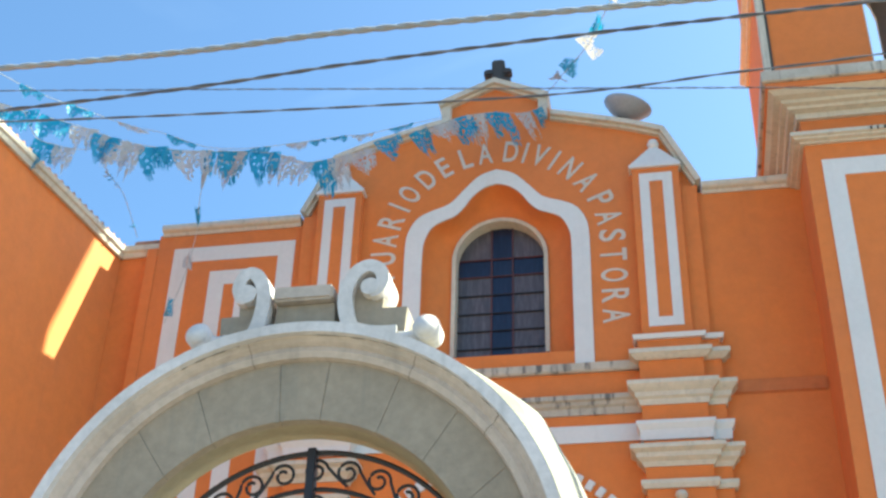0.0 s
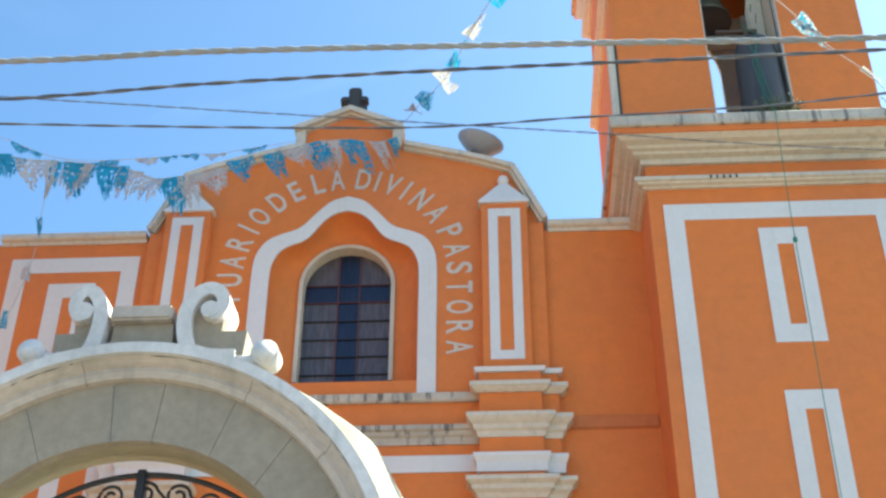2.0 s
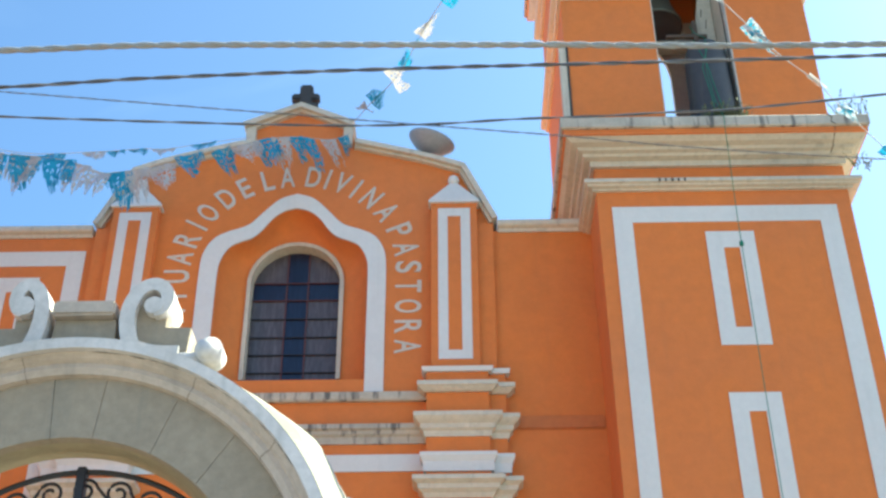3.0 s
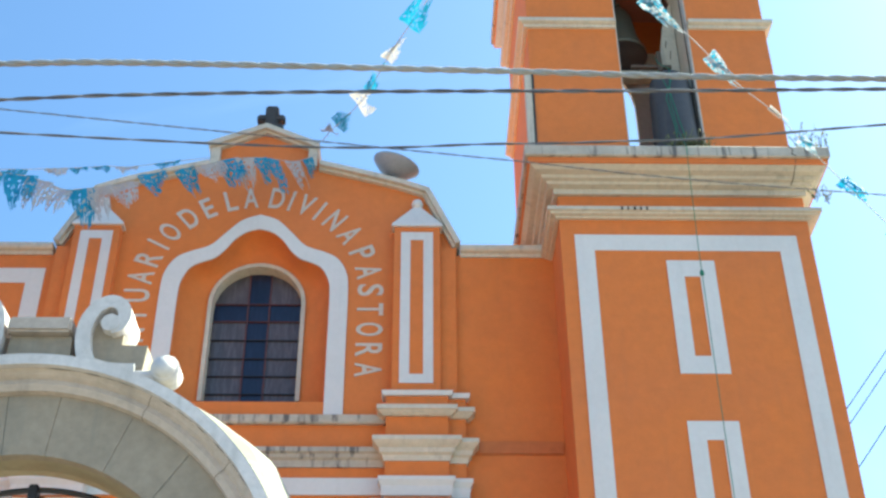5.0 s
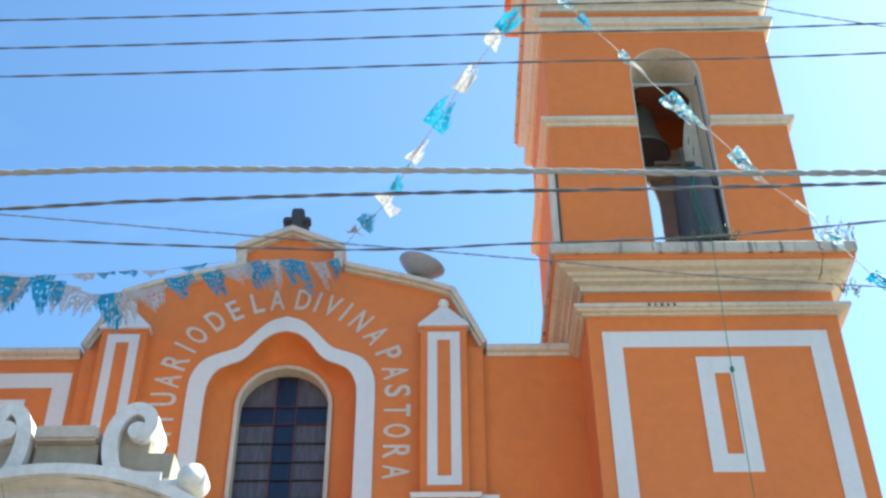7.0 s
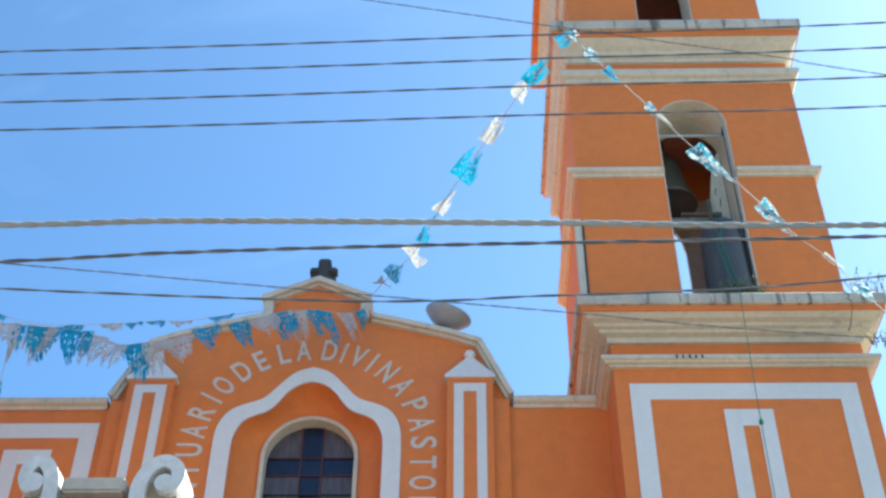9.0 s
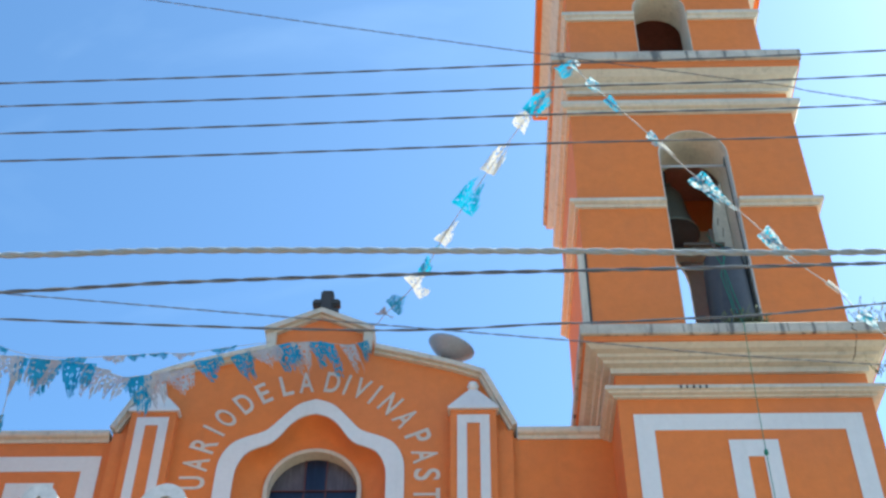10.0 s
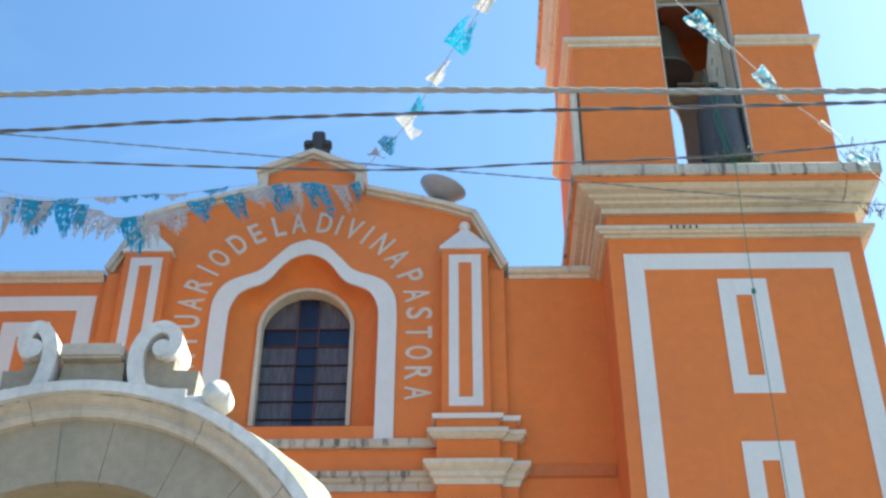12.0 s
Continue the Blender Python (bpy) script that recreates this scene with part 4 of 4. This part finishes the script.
part("arch_bar", bar(arc(IX, IZ, IR, 178, 2, 48), 0.014), IRON, iron)
part("arch_bar", bar(arc(IX, IZ, IR - 0.19, 178, 2, 44), 0.012), IRON, iron)
part("arch_bar", bar(arc(IX, IZ, IR - 0.36, 178, 2, 40), 0.012), IRON, iron)
part("post", box(IX - 0.045, IX + 0.0, YI - 0.03, YI + 0.03, 0.1, IZ + IR + 0.02, 0.005), IRON, iron)
for band_r, count, size in ((IR - 0.095, 15, 0.062), (IR - 0.275, 11, 0.058)):
    for i in range(count):
        a = 180 - 180 * (i + 0.5) / count
        cx, cz = IX + band_r * math.cos(radians(a)), IZ + band_r * math.sin(radians(a))
        flip = 1 if a > 90 else -1
        sp = spiral(0, 0, 0.018, size, 40, 1.35, 26)
        tail_end = sp[-1]
        sp = sp + [(tail_end[0] - 0.05, tail_end[1] - 0.055), (tail_end[0] - 0.10, tail_end[1] - 0.10)]
        ca, sa = math.cos(radians(a - 90)), math.sin(radians(a - 90))
        part("scroll", bar([(cx + flip * x * ca - z * sa, cz + flip * x * sa + z * ca) for x, z in sp], 0.0085), IRON, iron)
for k in range(12):
    x = IX - 0.80 + k * 0.145
    top = IZ + math.sqrt(max((IR - 0.36) ** 2 - (x - IX) ** 2, 0)) if abs(x - IX) < IR - 0.36 else IZ
    part("upright", box(x - 0.01, x + 0.01, YI - 0.01, YI + 0.01, 0.1, top), IRON, iron)

# ---- cables ----
def cable(name, label, points, r, mat, twisted, steps=26, spread=0.16, second=None):
    """Two strands wound round each other; twisted: the length of one turn, spread: their distance from the middle in radii."""
    c = thing(name, label, "cable", "cables over the forecourt")
    line = smooth_line(points, steps)
    length = sum((Vector(a) - Vector(b)).length for a, b in zip(line, line[1:]))
    fine = resampled(line, int(length / twisted * 8))
    for k in (0, 1):
        turns = [(x, y + spread * r * math.cos(i * math.pi / 4 + k * math.pi), z + spread * r * math.sin(i * math.pi / 4 + k * math.pi)) for i, (x, y, z) in enumerate(fine)]
        part("strand", tube(turns, r * (0.85 if spread < 0.5 else 0.6), 6), second if second and k else mat, c, smooth=True)


W = 7.0
cable("power_cable", "thick grey twisted cable strung over the forecourt", [(-16, W, 8.6), (-5.07, W, 8.14), (-2.1, W, 8.135), (0.59, W, 8.085), (3.02, W, 8.04), (9, W, 8.1), (18, W, 8.7)], 0.021, CABLEGREY, 0.34, 60, 0.4)
cable("power_cable", "dark twisted cable strung over the forecourt", [(-16, W, 7.6), (-4.98, W, 7.70), (-2.1, W, 7.815), (-0.25, W, 7.87), (2.99, W, 7.925), (9, W, 8.1), (18, W, 8.6)], 0.015, CABLEDARK, 0.5, 60, 0.5, CABLEMID)
for za, zb, zc in ((10.15, 10.30, 10.41), (9.84, 9.985, 10.08), (9.49, 9.635, 9.71), (9.15, 9.28, 9.35)):
    cable("overhead_wire", "thin dark overhead wire", [(-16, W, za - 0.2), (-4.0, W, za), (0.6, W, zb), (3.45, W, zc), (9, W, zc + 0.35), (18, W, zc + 1.0)], 0.0085, CABLEDARK, 0.8, 30, 0.55, CABLEMID)
cable("overhead_wire", "thin dark sagging wire", [(-16, W, 8.9), (-7.5, W, 7.88), (-4.96, W, 7.59), (-1.0, W, 7.345), (0.6, W, 7.38), (1.42, W, 7.41), (2.9, W, 7.53), (9, W, 8.3), (18, W, 10)], 0.0085, CABLEDARK, 0.7, 30, 0.6, CABLEMID)
cable("overhead_wire", "thin dark sloping wire", [(-16, W, 9.15), (-5.02, W, 7.905), (-1.5, W, 7.49), (0.6, W, 7.24), (2.78, W, 6.99), (9, W, 6.5)], 0.0045, CABLEDARK, 0.36, 30, 1.0, CABLEMID)
cable("overhead_wire", "thin dark sloping wire", [(-8, W, 12.68), (-2.71, W, 11.28), (0.59, W, 10.46), (2.65, W, 9.97), (3.39, W, 9.76), (9, W, 8.38)], 0.0045, CABLEDARK, 0.36, 30, 1.0, CABLEMID)
for dz in (0.0, -0.45, -1.7):
    cable("overhead_wire", "thin dark distant wire behind the tower", [(2.1, 30, 5.6 + dz), (9.9, 30, 15.4 + dz), (11.5, 30, 17.35 + dz), (12.9, 30, 19.1 + dz), (18, 30, 25.5 + dz)], 0.018, CABLEDARK, 1.4)


# ---- bunting ----
def flag_mesh(seed, mat):
    """A cut-paper pennant of thin plastic, one metre wide and high: it narrows to a fringed end, with punched holes, tears and folds."""
    rnd = random.Random(seed)
    bm = bmesh.new()
    nx, nz = 18, 16
    narrow = rnd.uniform(0.35, 0.6)
    lean = rnd.uniform(-0.12, 0.12)
    tips = sorted(rnd.uniform(-0.4, 0.4) for _ in range(rnd.choice((2, 3, 3))))
    torn = rnd.choice((-1, 0, 0, 1))
    grid = []
    for i in range(nx + 1):
        u = i / nx - 0.5
        length = max(0.62, *(rnd.uniform(0.93, 1.0) - 1.5 * abs(u - c) for c in tips)) - (0.10 * (i % 2))
        if torn and u * torn > 0.28:
            length *= rnd.uniform(0.45, 0.8)
        col = []
        for j in range(nz + 1):
            v = length * j / nz
            x = u * (1 - narrow * v * v) + lean * v + 0.02 * math.sin(7 * v + seed)
            y = 0.14 * math.sin(8 * u + 3 * v + seed) * (0.25 + v) + rnd.uniform(-0.01, 0.01)
            col.append(bm.verts.new((x, y, -v)))
        grid.append(col)
    for i in range(nx):
        for j in range(nz):
            punched = i % 3 != 0 and j % 4 in (1, 2) and 1 < j < nz - 2 and rnd.random() < 0.42
            slit = j >= nz * 0.72 and i % 2 == 0 and rnd.random() < 0.7
            if not (punched or slit or rnd.random() < 0.03):
                bm.faces.new((grid[i][j], grid[i + 1][j], grid[i + 1][j + 1], grid[i][j + 1]))
    bmesh.ops.delete(bm, geom=[v for v in bm.verts if not v.link_faces], context="VERTS")
    return mesh_of("pennant", bm, mat)


BLUES = [flag_mesh(s, BLUEFLAG) for s in range(1, 9)]
WHITES = [flag_mesh(s, WHITEFLAG) for s in range(21, 29)]
SILVERS = [flag_mesh(s, SILVERFLAG) for s in range(31, 37)]
KINDS = {"b": BLUES, "w": WHITES, "s": SILVERS}


def bunting(label, points, flags, swing=0.0, along=False, loose=12, size=1.0):
    """A string with torn pennants. flags: colour, place along the string from 0 to 1, width and length; swing: degrees by which the wind
    lifts them along the string; along: they stream along the string, head first."""
    b = thing("bunting", label, "bunting", "strings of bunting")
    line = smooth_line(points, 8)
    part("string", tube(line, 0.006, 4), STRING, b)
    rnd = random.Random(len(points) * 7 + len(flags))
    spots = [Vector(p) for p in resampled(line, 400)]
    for colour, at, w, h in flags:
        i = min(int(at * 400), 399)
        p, d = spots[i], (spots[i + 1] - spots[i]).normalized()
        yaw = math.atan2(d.y, d.x)
        pitch = -math.atan2(d.z, math.hypot(d.x, d.y))
        size_up = Matrix.Diagonal((w * size, 0.35, h * size, 1))
        if along:
            face = Vector((0, -1, -1))
            face = (face - d * face.dot(d)).normalized()
            ob = part("pennant", rnd.choice(KINDS[colour]), BLUEFLAG, b)
            ob.matrix_basis = (Matrix.Translation(p - d * h * size * 0.5) @ Matrix((face.cross(-d), face, -d)).transposed().to_4x4()
                               @ Matrix.Rotation(radians(rnd.uniform(-loose, loose)), 4, "Y") @ Matrix.Rotation(radians(rnd.uniform(-30, 30)), 4, "Z") @ size_up)
            continue
        turn = (Matrix.Rotation(yaw, 4, "Z") @ Matrix.Rotation(pitch + radians(swing + rnd.uniform(-loose, loose)), 4, "Y")
                @ Matrix.Rotation(radians(rnd.uniform(-14, 14)), 4, "X") @ size_up)
        ob = part("pennant", rnd.choice(KINDS[colour]), BLUEFLAG, b)
        ob.matrix_basis = Matrix.Translation(p) @ turn


bunting("sagging string of torn blue and white plastic pennants",
        [(-13.2, 12.5, 15.3), (-11.3, 13.2, 14.4), (-9.75, 13.67, 13.70), (-9.37, 13.78, 13.59), (-8.92, 13.95, 13.51), (-8.51, 14.10, 13.42), (-8.10, 14.26, 13.30), (-7.70, 14.43, 13.25), (-7.22, 14.62, 13.24)],
        [("w", 0.10, 0.45, 0.55), ("b", 0.20, 0.45, 0.55), ("w", 0.30, 0.45, 0.55), ("b", 0.40, 0.45, 0.55), ("w", 0.578, 0.48, 0.31), ("b", 0.640, 0.50, 0.44), ("b", 0.728, 0.43, 0.46), ("w", 0.794, 0.36, 0.35), ("b", 0.848, 0.36, 0.54), ("w", 0.875, 0.42, 0.60), ("w", 0.913, 0.26, 0.63), ("b", 0.950, 0.39, 0.56), ("b", 0.985, 0.35, 0.31)], size=1.2)
bunting("string of torn blue and white plastic pennants across the gable",
        [(-7.22, 14.62, 13.24), (-6.75, 14.81, 13.30), (-6.22, 14.87, 13.29), (-5.68, 14.92, 13.22), (-5.23, 14.97, 13.05), (-5.02, 15.00, 13.07), (-4.44, 15.08, 13.24), (-4.05, 15.14, 13.48), (-3.57, 15.22, 13.65), (-3.20, 15.28, 13.79), (-2.92, 15.38, 13.97), (-2.47, 15.57, 14.16), (-1.95, 16.05, 14.48), (-1.66, 16.30, 14.83)],
        [("w", 0.042, 0.52, 0.56), ("b", 0.088, 0.15, 0.65), ("w", 0.140, 0.40, 0.62), ("b", 0.144, 0.45, 0.54), ("b", 0.221, 0.39, 0.62), ("w", 0.266, 0.33, 0.52), ("w", 0.322, 0.27, 0.45), ("b", 0.363, 0.34, 0.64), ("w", 0.401, 0.27, 0.55), ("w", 0.458, 0.39, 0.53), ("b", 0.528, 0.36, 0.45), ("b", 0.606, 0.26, 0.49), ("w", 0.666, 0.37, 0.39), ("b", 0.721, 0.35, 0.53), ("w", 0.762, 0.28, 0.53), ("b", 0.799, 0.23, 0.43), ("b", 0.837, 0.27, 0.62), ("w", 0.904, 0.31, 0.51), ("b", 0.960, 0.22, 0.33)], size=1.2)
bunting("short slack loop of bunting with two torn pennants",
        [(-9.37, 13.78, 13.59), (-9.12, 13.87, 13.13), (-8.84, 13.98, 13.04), (-8.64, 14.05, 13.01), (-8.37, 14.16, 13.04), (-8.16, 14.24, 13.21)],
        [("b", 0.44, 0.41, 0.59), ("w", 0.61, 0.32, 0.56)], 8)
bunting("sparse upper string of wind-blown blue and white pennants",
        [(-11.3, 13.2, 15.1), (-9.69, 13.69, 14.19), (-9.42, 13.77, 14.07), (-9.03, 13.90, 13.89), (-8.65, 14.05, 13.80), (-8.23, 14.21, 13.66), (-7.78, 14.39, 13.56), (-7.42, 14.54, 13.53), (-6.84, 14.78, 13.39), (-6.31, 14.86, 13.34), (-5.87, 14.90, 13.36), (-5.35, 14.96, 13.43), (-5.05, 14.99, 13.47), (-4.67, 15.05, 13.55), (-4.35, 15.09, 13.57), (-3.79, 15.19, 13.75), (-3.13, 15.30, 13.94)],
        [("b", 0.08, 0.43, 0.3), ("w", 0.15, 0.43, 0.2), ("b", 0.262, 0.43, 0.20), ("b", 0.353, 0.44, 0.28), ("w", 0.448, 0.51, 0.11), ("b", 0.533, 0.49, 0.14), ("b", 0.676, 0.30, 0.16), ("w", 0.738, 0.33, 0.15), ("b", 0.773, 0.27, 0.10), ("b", 0.812, 0.27, 0.10), ("w", 0.853, 0.34, 0.14), ("b", 0.920, 0.40, 0.12)], 0, False, 5)
bunting("string of sunlit blue and white pennants streaming up from the gable",
        [(-1.69, 16.25, 15.01), (-1.40, 14.6, 13.72), (-1.16, 13.2, 12.72), (-0.95, 12.9, 12.70), (-0.70, 12.5, 12.67), (-0.53, 12.1, 12.64), (-0.27, 11.5, 12.66), (0.05, 10.9, 12.70), (0.36, 10.4, 12.82), (0.79, 9.7, 12.93), (1.04, 9.3, 12.97), (1.19, 9.0, 12.84)],
        [("w", 0.443, 0.22, 0.22), ("b", 0.484, 0.22, 0.26), ("w", 0.543, 0.30, 0.30), ("b", 0.588, 0.14, 0.30), ("b", 0.625, 0.05, 0.11), ("w", 0.663, 0.15, 0.40), ("b", 0.742, 0.26, 0.46), ("w", 0.810, 0.17, 0.46), ("w", 0.886, 0.19, 0.36), ("b", 0.918, 0.19, 0.42), ("b", 0.982, 0.15, 0.30)], 0, True, 12, 1.2)
bunting("string of silvery blue and white pennants falling past the tower",
        [(1.17, 9.0, 12.85), (1.32, 9.0, 12.5), (1.65, 9.0, 11.99), (1.86, 9.0, 11.67), (2.10, 9.0, 11.28), (2.37, 9.0, 10.86), (2.63, 9.0, 10.52), (2.83, 9.0, 10.22), (3.10, 9.0, 9.79), (3.40, 9.0, 9.43), (3.59, 9.0, 9.10), (3.94, 9.0, 8.54), (5.2, 9.0, 6.6), (6.9, 9.0, 3.98)],
        [("s", 0.010, 0.10, 0.18), ("s", 0.050, 0.12, 0.30), ("b", 0.083, 0.10, 0.28), ("s", 0.148, 0.09, 0.26), ("w", 0.166, 0.07, 0.28), ("s", 0.222, 0.20, 0.24), ("s", 0.246, 0.13, 0.50), ("s", 0.313, 0.15, 0.28), ("s", 0.333, 0.12, 0.45), ("w", 0.391, 0.05, 0.25), ("s", 0.434, 0.13, 0.26), ("b", 0.492, 0.16, 0.34), ("s", 0.55, 0.16, 0.34), ("b", 0.62, 0.16, 0.4), ("s", 0.70, 0.16, 0.4), ("b", 0.78, 0.16, 0.4)], 0, True, 7)
bunting("loose end of bunting hanging beside the painted frame", [(-6.76, 14.8, 12.65), (-6.80, 14.9, 12.3), (-6.84, 15.05, 12.0), (-6.9, 15.0, 11.2), (-7.1, 15, 10.4)],
        [("w", 0.02, 0.06, 0.40), ("b", 0.26, 0.20, 0.30), ("w", 0.60, 0.14, 0.40), ("b", 0.95, 0.14, 0.3)], 90)
bunting("loose string with small torn pennants slung to the roof edge", [(-8.22, 14.25, 13.2), (-8.12, 14.3, 12.77), (-8.20, 14.7, 12.86), (-8.30, 15.3, 13.0), (-8.46, 16.0, 13.05), (-8.54, 16.5, 12.97)],
        [("w", 0.05, 0.14, 0.16), ("b", 0.14, 0.14, 0.16), ("w", 0.22, 0.12, 0.14), ("b", 0.30, 0.10, 0.12), ("w", 0.42, 0.08, 0.10), ("b", 0.9, 0.07, 0.1)], 60)
for k, (w, h) in enumerate(((0.03, 0.05), (0.025, 0.05), (0.035, 0.05), (0.03, 0.045), (0.03, 0.05))):
    x = (2.78 + k * 0.085) * 1.108
    part("inscription", box(x, x + w, 15.4 - 0.198, 15.4 - 0.18, 12.925, 12.925 + h), CRACK, tower, "small dark unreadable marks")
